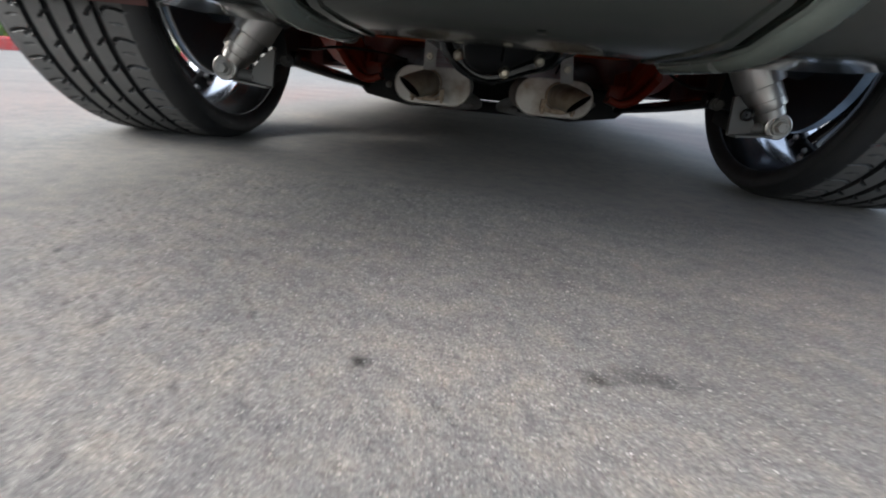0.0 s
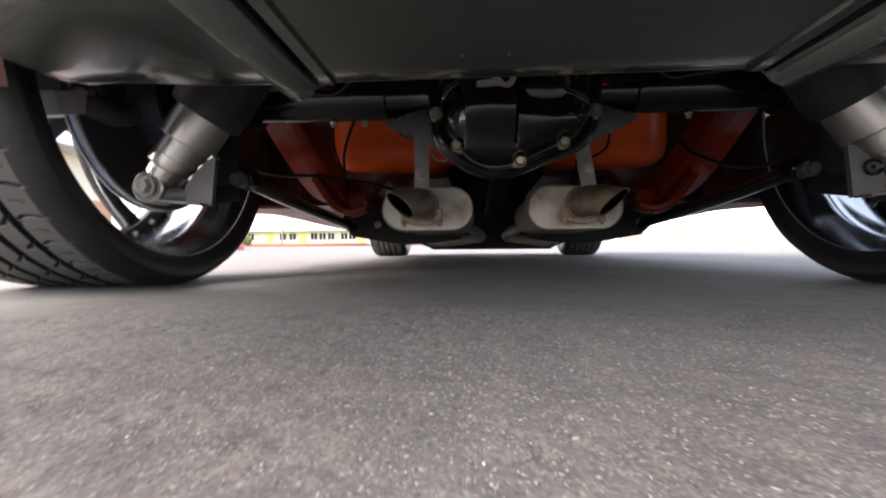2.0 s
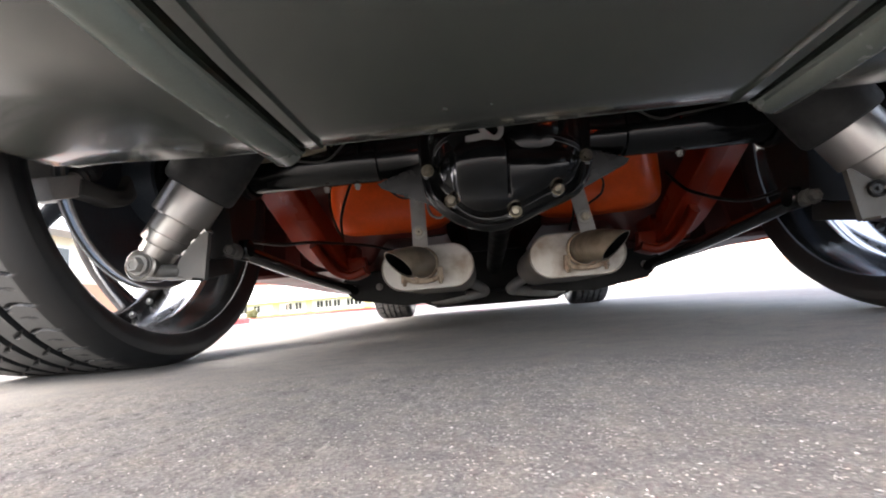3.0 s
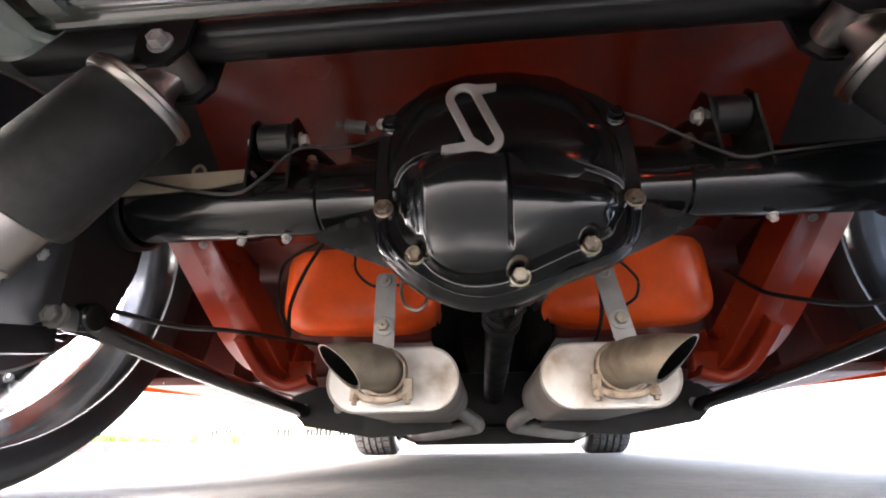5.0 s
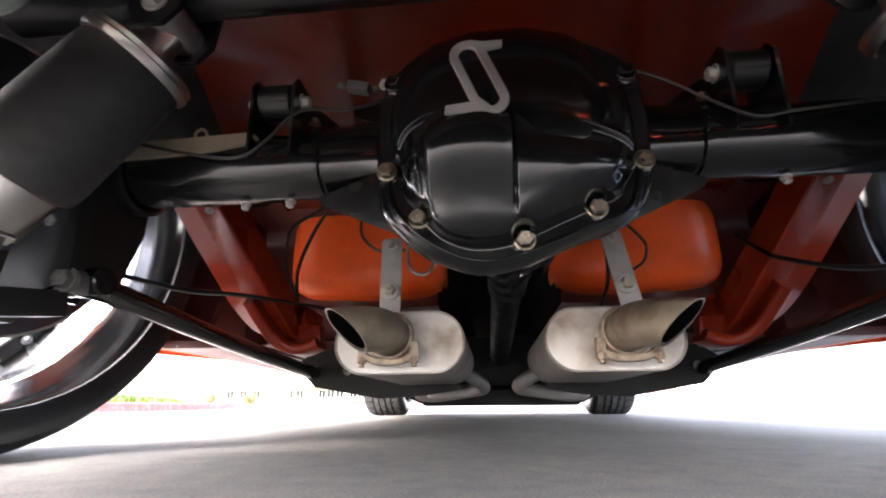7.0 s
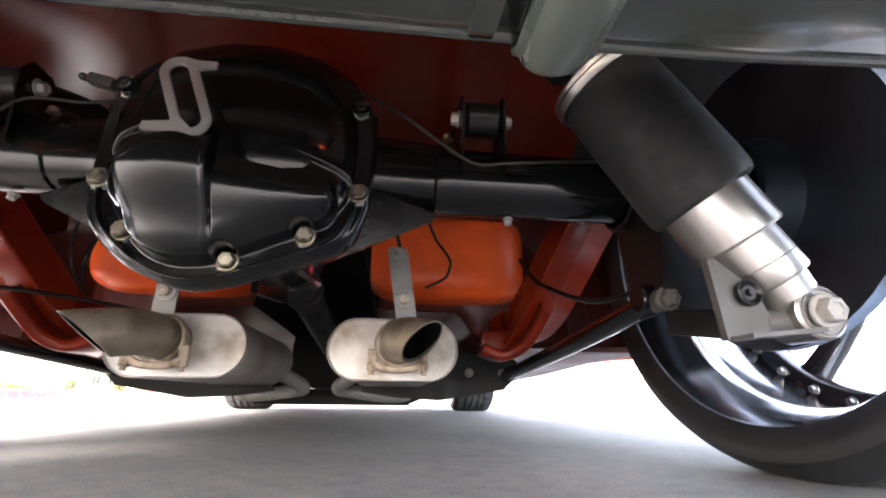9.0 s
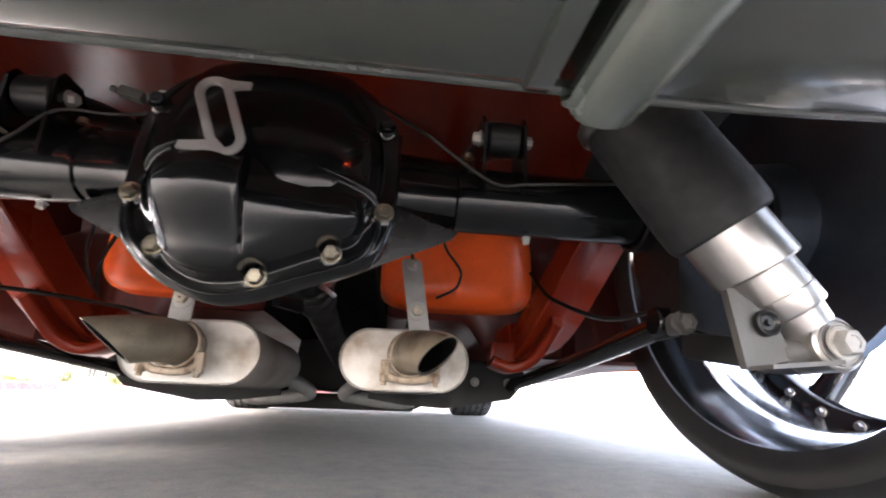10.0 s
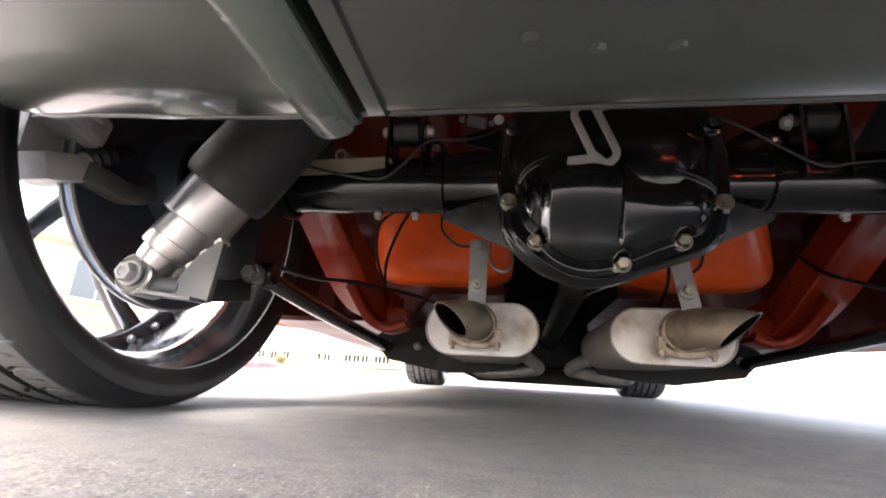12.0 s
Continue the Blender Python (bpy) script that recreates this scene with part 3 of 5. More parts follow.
def make_brake(s):
    """Brake disc with its bright worn edges and hat; on the left the caliper, its dark carrier and a guide pin."""
    bm = bmesh.new()
    lathe(bm, [(s * h, q) for h, q in ((0.64, 0.05), (0.64, 0.085), (0.690, 0.092), (0.690, 0.210), (0.710, 0.210), (0.710, 0.09), (0.76, 0.085), (0.76, 0.0))], (0, AXLE_Y, AXLE_Z), (1, 0, 0), 64)
    disc = part("brake_disc", bm, DISC, car, "large dark steel brake disc")
    for h in (0.6918, 0.7082) if s < 0 else ():
        bm = bmesh.new()
        lathe(bm, [(s * (h - 0.0025), 0.209), (s * (h - 0.002), 0.213), (s * (h + 0.002), 0.213), (s * (h + 0.0025), 0.209)], (0, AXLE_Y, AXLE_Z), (1, 0, 0), 72, close=True)
        part("disc_edge", bm, STEEL, disc, "bright worn edge of the brake disc")
    if s > 0:
        return disc
    bm = bmesh.new()
    box(bm, (s * 0.706, -0.346, 0.297), (0.066, 0.066, 0.036), (20, 0, 0), 0.009)
    box(bm, (s * 0.706, -0.342, 0.366), (0.066, 0.07, 0.05), (-12, 0, 0), 0.012)
    box(bm, (s * 0.738, -0.348, 0.332), (0.05, 0.07, 0.1), (0, 0, 0), 0.012)
    for dz in (0.352, 0.378):
        box(bm, (s * 0.68, -0.35, dz), (0.03, 0.05, 0.007), (-12, 0, 0), 0.002)
    caliper = part("brake_caliper", bm, CAST, car, "cast aluminium brake caliper")
    bm = bmesh.new()
    sweep(bm, smooth_path([Vector((s * x, y, z)) for x, y, z in ((0.685, -0.325, 0.302), (0.68, -0.3, 0.3), (0.68, -0.262, 0.298), (0.685, -0.226, 0.312), (0.69, -0.207, 0.345), (0.69, -0.19, 0.4), (0.69, -0.155, 0.45))], 6), rounded(0.03, 0.034, 0.008, 2), (1, 0, 0))
    part("caliper_bracket", bm, GREYCAST, caliper, "dark caliper carrier")
    bm = bmesh.new()
    lathe(bm, [(0, 0), (0, 0.012), (0.004, 0.017), (0.012, 0.014), (0.018, 0.0185), (0.026, 0.0145), (0.034, 0.0175), (0.04, 0.012), (0.07, 0.011), (0.07, 0)], (s * 0.683, -0.322, 0.318), (0, 0.78, 0.62), 20)
    part("guide_pin", bm, SATIN, caliper, "guide pin in a rubber boot")
    bm = bmesh.new()
    hex_bolt(bm, (s * 0.683, -0.324, 0.316), (0, -0.78, -0.62), 0.0095, 0.008)
    part("guide_bolt", bm, CAST, caliper)
    return disc


for s in (-1, 1):
    make_brake(s)


# rear axle
def make_axle():
    bm = bmesh.new()
    half = [(0.03, 0.172), (0.08, 0.16), (0.118, 0.135), (0.136, 0.105), (0.143, 0.068), (0.15, 0.062), (0.19, 0.0585), (0.228, 0.056), (0.231, 0.0605), (0.24, 0.0605), (0.243, 0.057), (0.249, 0.057), (0.252, 0.045)]
    prof = [(-x, q) for x, q in half[::-1]] + half
    lathe(bm, prof, (0, 0, 0), (1, 0, 0), 56)
    for v in bm.verts:
        if v.co.length > 0.09:
            v.co.y *= 0.72
        if v.co.z < 0:
            v.co.z *= 0.68
    bm.transform(Matrix.Translation((0, AXLE_Y, AXLE_Z)))
    box(bm, (-0.136, -0.182, 0.373), (0.022, 0.03, 0.07), (0, 0, 0), 0.003)
    box(bm, (0.147, -0.182, 0.385), (0.016, 0.03, 0.06), (0, 0, 0), 0.003)
    axle = part("rear_axle", bm, BLACK, car, "gloss black live rear axle housing")
    for w in (-1, 1):
        bm = bmesh.new()
        web = [(0.226, 0.297), (0.234, 0.307), (0.2, 0.316), (0.15, 0.3295), (0.1, 0.337), (0.086, 0.232), (0.118, 0.247), (0.16, 0.266), (0.2, 0.2845)]
        front = [bm.verts.new((w * px, -0.172 + 0.2 * (0.345 - pz) + 0.16 * (px - 0.15), pz)) for px, pz in web]
        back = [bm.verts.new((w * px * 0.97, -0.1, pz + 0.014)) for px, pz in web]
        bm.faces.new(front)
        for i in range(len(web)):
            bm.faces.new((front[i], front[(i + 1) % len(web)], back[(i + 1) % len(web)], back[i]))
        bmesh.ops.recalc_face_normals(bm, faces=bm.faces)
        part("gusset", bm, DUSTY, axle, "dusty black gusset below the axle tube")
    bm = bmesh.new()
    lathe(bm, [(0.0, 0.1), (0.08, 0.085), (0.13, 0.062), (0.19, 0.05), (0.2, 0.05), (0.2, 0.0)], (0.01, 0.02, -0.035), (0.0, 1, -0.12), 32)
    for k in range(3):
        a = radians(-90 + (k - 1) * 42)
        plate(bm, [(0.0, -0.004), (0.0, 0.004), (0.17, 0.004), (0.17, -0.004)], (0.01 + 0.05 * math.cos(a), 0.02, -0.035 + 0.09 * math.sin(a)), (0, 1, 0.12), (math.cos(a + 1.57), 0, math.sin(a + 1.57)), 0.028)
    bm.transform(Matrix.Translation((0, AXLE_Y, AXLE_Z)))
    part("pinion_snout", bm, BLACK, axle, "ribbed black pinion housing")
    for s in (-1, 1):
        bm = bmesh.new()
        rod(bm, (s * 0.23, AXLE_Y, AXLE_Z + 0.003), (s * 0.66, AXLE_Y, AXLE_Z + 0.003), 0.0445, steps=40)
        lathe(bm, [(0, 0.05), (0.0, 0.075), (0.012, 0.078), (0.02, 0.075), (0.02, 0.045)], (s * 0.62, AXLE_Y, AXLE_Z), (s, 0, 0), 32)
        part("axle_tube", bm, BLACK, axle, "gloss black steel axle tube")
        bm = bmesh.new()
        hex_bolt(bm, (s * 0.246, AXLE_Y - 0.02, AXLE_Z + 0.056), (0, -0.2, 1), 0.006, 0.006)
        part("vent_plug", bm, ZINC, axle)
    return axle


axle = make_axle()


def inside_by(outline, x, z):
    """Distance from points to a closed outline, positive inside."""
    pts = np.array(outline)
    best, odd = np.full(x.shape, 9.0), np.zeros(x.shape, bool)
    for (ax, az), (bx, bz) in zip(pts, np.roll(pts, -1, axis=0)):
        dx, dz = bx - ax, bz - az
        t = np.clip(((x - ax) * dx + (z - az) * dz) / (dx * dx + dz * dz), 0, 1)
        best = np.minimum(best, np.hypot(x - ax - t * dx, z - az - t * dz))
        if dz:
            odd ^= ((az > z) != (bz > z)) & (x < dx * (z - az) / dz + ax)
    return np.where(odd, best, -best)


def closed(points, per=6):
    """A smooth closed outline through the points."""
    path = smooth_path([Vector((x, 0, z)) for x, z in points[-2:] + points + points[:3]], per)
    path = path[2 * per:-2 * per]
    return [(p.x, p.z) for p in path[:-1]]


PAN = closed([(-0.131, 0.286), (-0.126, 0.262), (-0.112, 0.240), (-0.088, 0.218), (-0.055, 0.199), (-0.022, 0.193), (0.011, 0.199), (0.056, 0.215), (0.102, 0.232), (0.122, 0.245), (0.134, 0.270), (0.138, 0.300), (0.131, 0.319), (0.103, 0.330), (0.069, 0.340), (0.022, 0.355), (-0.02, 0.361), (-0.065, 0.359), (-0.092, 0.352), (-0.115, 0.338), (-0.128, 0.310)])
BULGE = closed([(-0.113, 0.290), (-0.109, 0.304), (-0.096, 0.317), (-0.073, 0.330), (-0.047, 0.338), (-0.018, 0.340), (0.002, 0.335), (0.019, 0.323), (0.033, 0.311), (0.07, 0.308), (0.107, 0.306), (0.115, 0.298), (0.116, 0.276), (0.107, 0.260), (0.075, 0.246), (0.045, 0.233), (0.02, 0.222), (-0.005, 0.213), (-0.035, 0.211), (-0.06, 0.218), (-0.08, 0.233), (-0.096, 0.258), (-0.109, 0.275)])
RIM = closed([(-0.142, 0.284), (-0.133, 0.251), (-0.098, 0.216), (-0.065, 0.199), (-0.03, 0.19), (0.014, 0.197), (0.062, 0.216), (0.115, 0.235), (0.138, 0.254), (0.150, 0.285), (0.153, 0.31), (0.155, 0.37), (0.148, 0.418), (0.12, 0.449), (0.075, 0.47), (0.015, 0.481), (-0.05, 0.479), (-0.1, 0.46), (-0.130, 0.430), (-0.142, 0.395), (-0.145, 0.34)])
DOME = closed([(-0.12, 0.34), (-0.114, 0.37), (-0.106, 0.394), (-0.09, 0.421), (-0.06, 0.436), (-0.01, 0.442), (0.034, 0.44), (0.066, 0.432), (0.101, 0.416), (0.122, 0.402), (0.131, 0.38), (0.133, 0.33), (0.12, 0.28), (0.06, 0.235), (-0.02, 0.22), (-0.1, 0.26)])
COVER_BOLTS = ((-0.130, 0.302), (-0.094, 0.245), (0.013, 0.217), (0.087, 0.248), (0.140, 0.300), (-0.126, 0.417), (0.136, 0.410))


def swell_of(inside, reach):
    """A quarter-round rise from an outline's edge."""
    return np.sqrt(np.clip(1 - (1 - np.clip(inside / reach, 0, 1)) ** 2, 0, 1))


def cover_depth(x, z):
    """How far the cover stands out: a broad upper dome, a lower pan with a beaded edge, and in it a barrel beside a shallower wedge."""
    rim, pan, bulge, dome = (inside_by(o, x, z) for o in (RIM, PAN, BULGE, DOME))
    upper = 0.009 * ease(0.0, 0.004, rim) + 0.0285 * swell_of(dome, 0.036) * (1 - 0.34 * ease(0.04, 0.14, x)) + 0.003 * np.exp(-((dome - 0.001) / 0.002) ** 2)
    panel = ease(0.018, 0.024, x - 0.5 * np.clip(z - 0.362, 0, 0.03)) * (1 - ease(0.113, 0.119, x)) * (1 - ease(0.381, 0.387, z))
    upper = upper - 0.0028 * panel * ease(0.0, 0.004, -pan)
    floor = 0.0105 + (np.clip(upper - 0.0105, 0, 1) - 0.003) * ease(0.235, 0.295, z)
    bead = (0.0062 + 0.003 * ease(0.3, 0.34, z)) * np.exp(-((pan - 0.003) / 0.0021) ** 2)
    barrel = (0.016 * ease(0.0, 0.006, bulge) + (0.036 - 0.12 * np.clip(0.308 - z, 0, 0.085) - 0.006 * ((x + 0.036) / 0.04) ** 2) * swell_of(bulge, 0.034)) * (1 - ease(0.002, 0.008, x)) * (0.66 + 0.34 * ease(-0.090, -0.077, x))
    barrel = barrel + 0.0025 * np.exp(-((x - 0.0005) / 0.003) ** 2) * ease(0.004, 0.012, bulge)
    ledge = 0.029 - 0.20 * np.clip(x - 0.03, -0.03, 0.09)
    crest = 0.040 - 0.19 * np.clip(x - 0.02, -0.02, 0.1)
    crest_z = 0.259 + 0.22 * np.clip(x - 0.03, -0.03, 0.09)
    mix = np.clip((0.308 - z) / (0.308 - crest_z), 0, 1)
    wedge = (ledge + (crest - ledge) * mix * mix * (3 - 2 * mix)) * np.where(z > crest_z, ease(0.0, 0.003, bulge), swell_of(bulge, 0.024)) * ease(0.0, 0.006, x)
    lower = floor + bead + np.maximum(barrel, wedge) * ease(-0.001, 0.002, bulge)
    depth = np.where(pan > 0, lower, upper)
    for bx, bz in COVER_BOLTS:
        pad = ease(0.0130, 0.0100, np.hypot(x - bx, z - bz))
        depth = depth * (1 - pad) + 0.0115 * pad
    return depth


def make_cover():
    """The stamped cover as one pressed sheet that ends in a rolled rim."""
    bm = bmesh.new()
    n, m = 440, 150
    centre = Vector((0.0, 0, 0.33))
    rim = np.array(RIM)
    around = np.arctan2(rim[:, 1] - centre.z, rim[:, 0])
    order = np.argsort(around)
    a = np.linspace(-math.pi, math.pi, n, endpoint=False)
    reach = np.interp(a, around[order], np.hypot(rim[:, 0], rim[:, 1] - centre.z)[order], period=2 * math.pi)
    t = np.linspace(0.0, 0.999, m)[1:]
    x = np.outer(t, reach * np.cos(a))
    z = np.outer(t, reach * np.sin(a)) + centre.z
    y = -0.205 - cover_depth(x, z)
    for _ in range(3):
        y[1:-1] = (y[:-2] + 2 * y[1:-1] + y[2:]) / 4
        y = (np.roll(y, 1, axis=1) + 2 * y + np.roll(y, -1, axis=1)) / 4
    rings = [[bm.verts.new((x[j, i], y[j, i], z[j, i])) for i in range(n)] for j in range(m - 1)]
    rings.append([bm.verts.new((v.co.x, -0.186, v.co.z)) for v in rings[-1]])
    mid = bm.verts.new((0, y[0].mean(), centre.z))
    for i in range(n):
        bm.faces.new((mid, rings[0][(i + 1) % n], rings[0][i]))
    for p, q in zip(rings, rings[1:]):
        for i in range(n):
            j = (i + 1) % n
            bm.faces.new((p[i], p[j], q[j], q[i]))
    bmesh.ops.recalc_face_normals(bm, faces=bm.faces)
    return part("differential_cover", bm, BLACK, car, "gloss black stamped differential cover", sharp=60)


cover = make_cover()
for bx, bz in COVER_BOLTS:
    bm = bmesh.new()
    rod(bm, (bx, -0.2155, bz), (bx, -0.2185, bz), 0.0105, steps=24)
    hex_bolt(bm, (bx, -0.2165, bz), (0, -1, 0), 0.0082, 0.007)
    part("cover_bolt", bm, ZINC if bz < 0.4 else BLACK, cover, "yellow zinc hexagon bolt" if bz < 0.4 else "black painted hexagon bolt")


def make_tag():
    """The flat steel tag on the cover: a slanted slotted loop with a tapered foot at each end, held off by a stem."""
    bm = bmesh.new()
    o = Vector((-0.0265, -0.285, 0.3625))
    along, across = Vector((-0.36, 0, 0.933)), Vector((0.933, 0, 0.36))
    pts = [o + across * px + along * py for px, py in rounded(0.0275, 0.083, 0.01374, 9)]
    sweep(bm, pts + pts[:1], rounded(0.0088, 0.0042, 0.0008, 1), (0, 1, 0), caps=False)
    plate(bm, [(-0.031, 0.3985), (-0.020, 0.3925), (-0.0145, 0.3945), (-0.003, 0.3965), (-0.002, 0.4035), (-0.022, 0.4035), (-0.034, 0.4065)], (0, -0.2832, 0), (1, 0, 0), (0, 0, 1), 0.0038)
    plate(bm, [(-0.060, 0.3225), (-0.028, 0.3195), (-0.008, 0.320), (-0.0165, 0.328), (-0.027, 0.338), (-0.033, 0.3335), (-0.059, 0.3305)], (0, -0.2832, 0), (1, 0, 0), (0, 0, 1), 0.0038)
    tag = part("cover_tag", bm, STEEL, cover, "bent bare steel tag")
    bm = bmesh.new()
    rod(bm, (-0.018, -0.2835, 0.3255), (-0.018, -0.235, 0.3475), 0.0025, steps=8)
    part("tag_stem", bm, BLACK, tag)
    return tag


make_tag()

# driveshaft
bm = bmesh.new()
shaft_a, shaft_b = Vector((0.012, 0.11, 0.285)), Vector((0.0, 1.4, 0.165))
rod(bm, shaft_a, shaft_b, 0.0305, steps=28)
for t in (0.02, 0.06):
    p = shaft_a.lerp(shaft_b, t)
    rod(bm, p, p + (shaft_b - shaft_a).normalized() * 0.02, 0.037, steps=28)
box(bm, (0.012, 0.085, 0.288), (0.075, 0.05, 0.045), (-7, 0, 0), 0.008)
part("driveshaft", bm, GRIME, car, "black tubular driveshaft")


def make_coilover(s):
    """Air-spring coilover leaning inward: rubber sleeve, top cap with its eye, stepped alloy cylinder and lower eye."""
    low, top = Vector((-0.589, -0.285, 0.171) if s < 0 else (0.578, -0.286, 0.166)), Vector((s * 0.415, -0.262, 0.435))
    d = (top - low).normalized()
    n = (top - low).length

    def along(t):
        return low + d * t

    bm = bmesh.new()
    e0 = n - 0.176
    lathe(bm, [(e0, 0.03), (e0, 0.049), (e0 + 0.003, 0.0545), (e0 + 0.01, 0.0575), (e0 + 0.03, 0.0585), (n - 0.05, 0.0578), (n - 0.012, 0.057), (n - 0.004, 0.0535), (n - 0.003, 0.03)], low, d, 56)
    sleeve = part("air_spring", bm, BELLOWS, car, "matt black rubber air spring sleeve")
    bm = bmesh.new()
    lathe(bm, [(n - 0.008, 0.0), (n - 0.008, 0.0595), (n - 0.004, 0.0615), (n + 0.001, 0.0615), (n + 0.003, 0.059), (n + 0.003, 0.0605), (n + 0.008, 0.0605), (n + 0.011, 0.057), (n + 0.014, 0.03), (n + 0.03, 0.021), (n + 0.05, 0.018), (n + 0.05, 0)], low, d, 48)
    part("top_cap", bm, ALLOY, sleeve, "machined alloy top cap")
    bm = bmesh.new()
    eye = along(n + 0.062)
    rod(bm, eye - Vector((0, 0.026, 0)), eye + Vector((0, 0.026, 0)), 0.021, steps=28)
    part("upper_eye", bm, ALLOY, sleeve)
    bm = bmesh.new()
    lathe(bm, [(0.02, 0.0), (0.02, 0.028), (0.037, 0.03), (0.039, 0.035), (0.041, 0.036), (0.058, 0.036), (0.0585, 0.0348), (0.0595, 0.036), (0.087, 0.036), (0.088, 0.044), (0.09, 0.0455), (0.14, 0.0455), (0.142, 0.044), (0.142, 0.03), (e0 + 0.02, 0.03)], low, d, 48)
    part("shock_body", bm, ALLOY, sleeve, "stepped machined alloy shock body")
    bm = bmesh.new()
    lathe(bm, [(-0.022, 0.0), (-0.022, 0.011), (-0.022, 0.0235), (-0.02, 0.026), (0.02, 0.026), (0.022, 0.0235), (0.022, 0)], low, (0, 1, 0), 36)
    rod(bm, low, along(0.03), 0.02, 0.027, steps=28)
    part("lower_eye", bm, ALLOY, sleeve, "alloy lower mounting eye")
    bm = bmesh.new()
    lathe(bm, [(0, 0.0215), (0.003, 0.0215), (0.004, 0.018), (0.004, 0)], low + Vector((0, -0.025, 0)), (0, 1, 0), 28)
    hex_bolt(bm, low + Vector((0, -0.025, 0)), (0, -1, 0), 0.0125, 0.011)
    part("eye_bolt", bm, STEEL, sleeve, "pale steel bolt with washer")
    # bracket on the axle that carries the lower eye
    bm = bmesh.new()
    face = [(0.538, 0.150), (0.488, 0.139), (0.480, 0.215), (0.487, 0.217), (0.512, 0.197), (0.530, 0.174)]
    plate(bm, [(s * px, pz) for px, pz in (face[::-1] if s > 0 else face)], (0, -0.288, 0), (1, 0, 0), (0, 0, 1), 0.009)
    rod(bm, (s * 0.575, -0.285, 0.160), (s * 0.53, -0.285, 0.156), 0.0135, steps=24)
    bracket = part("shock_bracket", bm, GREYCAST, car, "grey steel lower shock bracket")
    bm = bmesh.new()
    plate(bm, [(s * 0.562, 0.145), (s * 0.562, 0.149), (s * 0.49, 0.142), (s * 0.49, 0.138)], (0, -0.295, 0), (1, 0, 0), (0, 0, 1), 0.03)
    part("shelf", bm, GREYCAST, bracket)
    for px, pz in ((0.524, 0.186), (0.508, 0.203), (0.491, 0.2175)) if s < 0 else ():
        bm = bmesh.new()
        box(bm, (s * px, -0.284, pz), (0.011, 0.02, 0.006), (0, s * 40, 0), 0.0015)
        part("tooth", bm, ALLOY, bracket)
    if s > 0:
        bm = bmesh.new()
        lathe(bm, [(0, 0.0), (0, 0.0125), (0.006, 0.0125), (0.007, 0.0105), (0.004, 0.007), (0.004, 0.0035), (0.008, 0.003), (0.008, 0)], (0.513, -0.298, 0.183), (0, -1, 0), 20)
        part("adjuster_knob", bm, SATIN, bracket, "black damper adjuster knob")
    bm = bmesh.new()
    web = [(0.573, 0.243), (0.54, 0.30), (0.50, 0.30), (0.494, 0.239), (0.491, 0.213), (0.496, 0.193), (0.532, 0.183), (0.567, 0.153), (0.58, 0.153)]
    plate(bm, [(s * px, pz) for px, pz in (web if s > 0 else web[::-1])], (0, -0.185, 0), (1, 0, 0), (0, 0, 1), 0.02)
    for px in (0.502, 0.548):
        plate(bm, [(-0.02, -0.16), (0.03, -0.16), (0.06, -0.06), (0.06, 0.0), (-0.04, 0.0), (-0.04, -0.06)], (s * px - 0.003, -0.16, 0.345), (0, 1, 0), (0, 0, 1), 0.006)
    box(bm, (s * 0.515, -0.235, 0.165), (0.03, 0.1, 0.03), (10, 0, 0), 0.004)
    lathe(bm, [(-0.035, 0.047), (-0.033, 0.052), (0.033, 0.052), (0.035, 0.047)], (s * 0.52, AXLE_Y, AXLE_Z), (1, 0, 0), 32)
    part("axle_bracket", bm, SATIN, bracket, "black welded axle bracket")
    bm = bmesh.new()
    hex_bolt(bm, (s * 0.532, -0.196, 0.27), (0, -1, 0), 0.008, 0.009)
    part("bracket_bolt", bm, CAST, bracket)
    return sleeve


for s in (-1, 1):
    make_coilover(s)

# shock crossbar across the car, with the upper mounts
bm = bmesh.new()
rod(bm, (-0.6, -0.26, 0.525), (0.6, -0.26, 0.525), 0.024, steps=28)
crossbar = part("shock_crossbar", bm, SATIN, car, "black tubular shock crossbar")
for s in (-1, 1):
    for dy in (-0.034, 0.028):
        bm = bmesh.new()
        plate(bm, [(-0.035, 0.045), (-0.03, -0.02), (-0.012, -0.04), (0.012, -0.04), (0.03, -0.02), (0.035, 0.045)], (s * 0.378, -0.258 + dy, 0.495), (1, 0, 0), (0, 0, 1), 0.006)
        part("upper_mount", bm, SATIN, crossbar)
    bm = bmesh.new()
    hex_bolt(bm, (s * 0.378, -0.298, 0.486), (0, -1, 0), 0.0115, 0.01)
    part("mount_bolt", bm, STEEL, crossbar)


# upper link bushings and brackets on the axle
def make_upper_link(s):
    bm = bmesh.new()
    c = Vector((s * 0.289, -0.165, 0.44))
    rod(bm, c - Vector((0.022, 0, 0)), c + Vector((0.022, 0, 0)), 0.024, steps=32)
    pipe(bm, [c, (s * 0.27, 0.0, 0.49), (s * 0.22, 0.3, 0.49)], 0.019, 14)
    linkarm = part("upper_link", bm, SATIN, car, "black upper suspension link with rubber bushing")
    for px in (0.261, 0.315):
        bm = bmesh.new()
        plate(bm, [(-0.02, -0.085), (0.05, -0.085), (0.036, 0.008), (0.016, 0.026), (-0.016, 0.026), (-0.026, 0.01)], (s * px - 0.002, c.y, c.z), (0, 1, 0), (0, 0, 1), 0.004)
        part("link_bracket", bm, BLACK, linkarm)
    for px, d in ((0.259, -1), (0.320, 1)):
        bm = bmesh.new()
        hex_bolt(bm, (s * px, c.y, c.z), (d * s, 0, 0), 0.0085, 0.008)
        part("link_bolt", bm, CAST, linkarm)


for s in (-1, 1):
    make_upper_link(s)


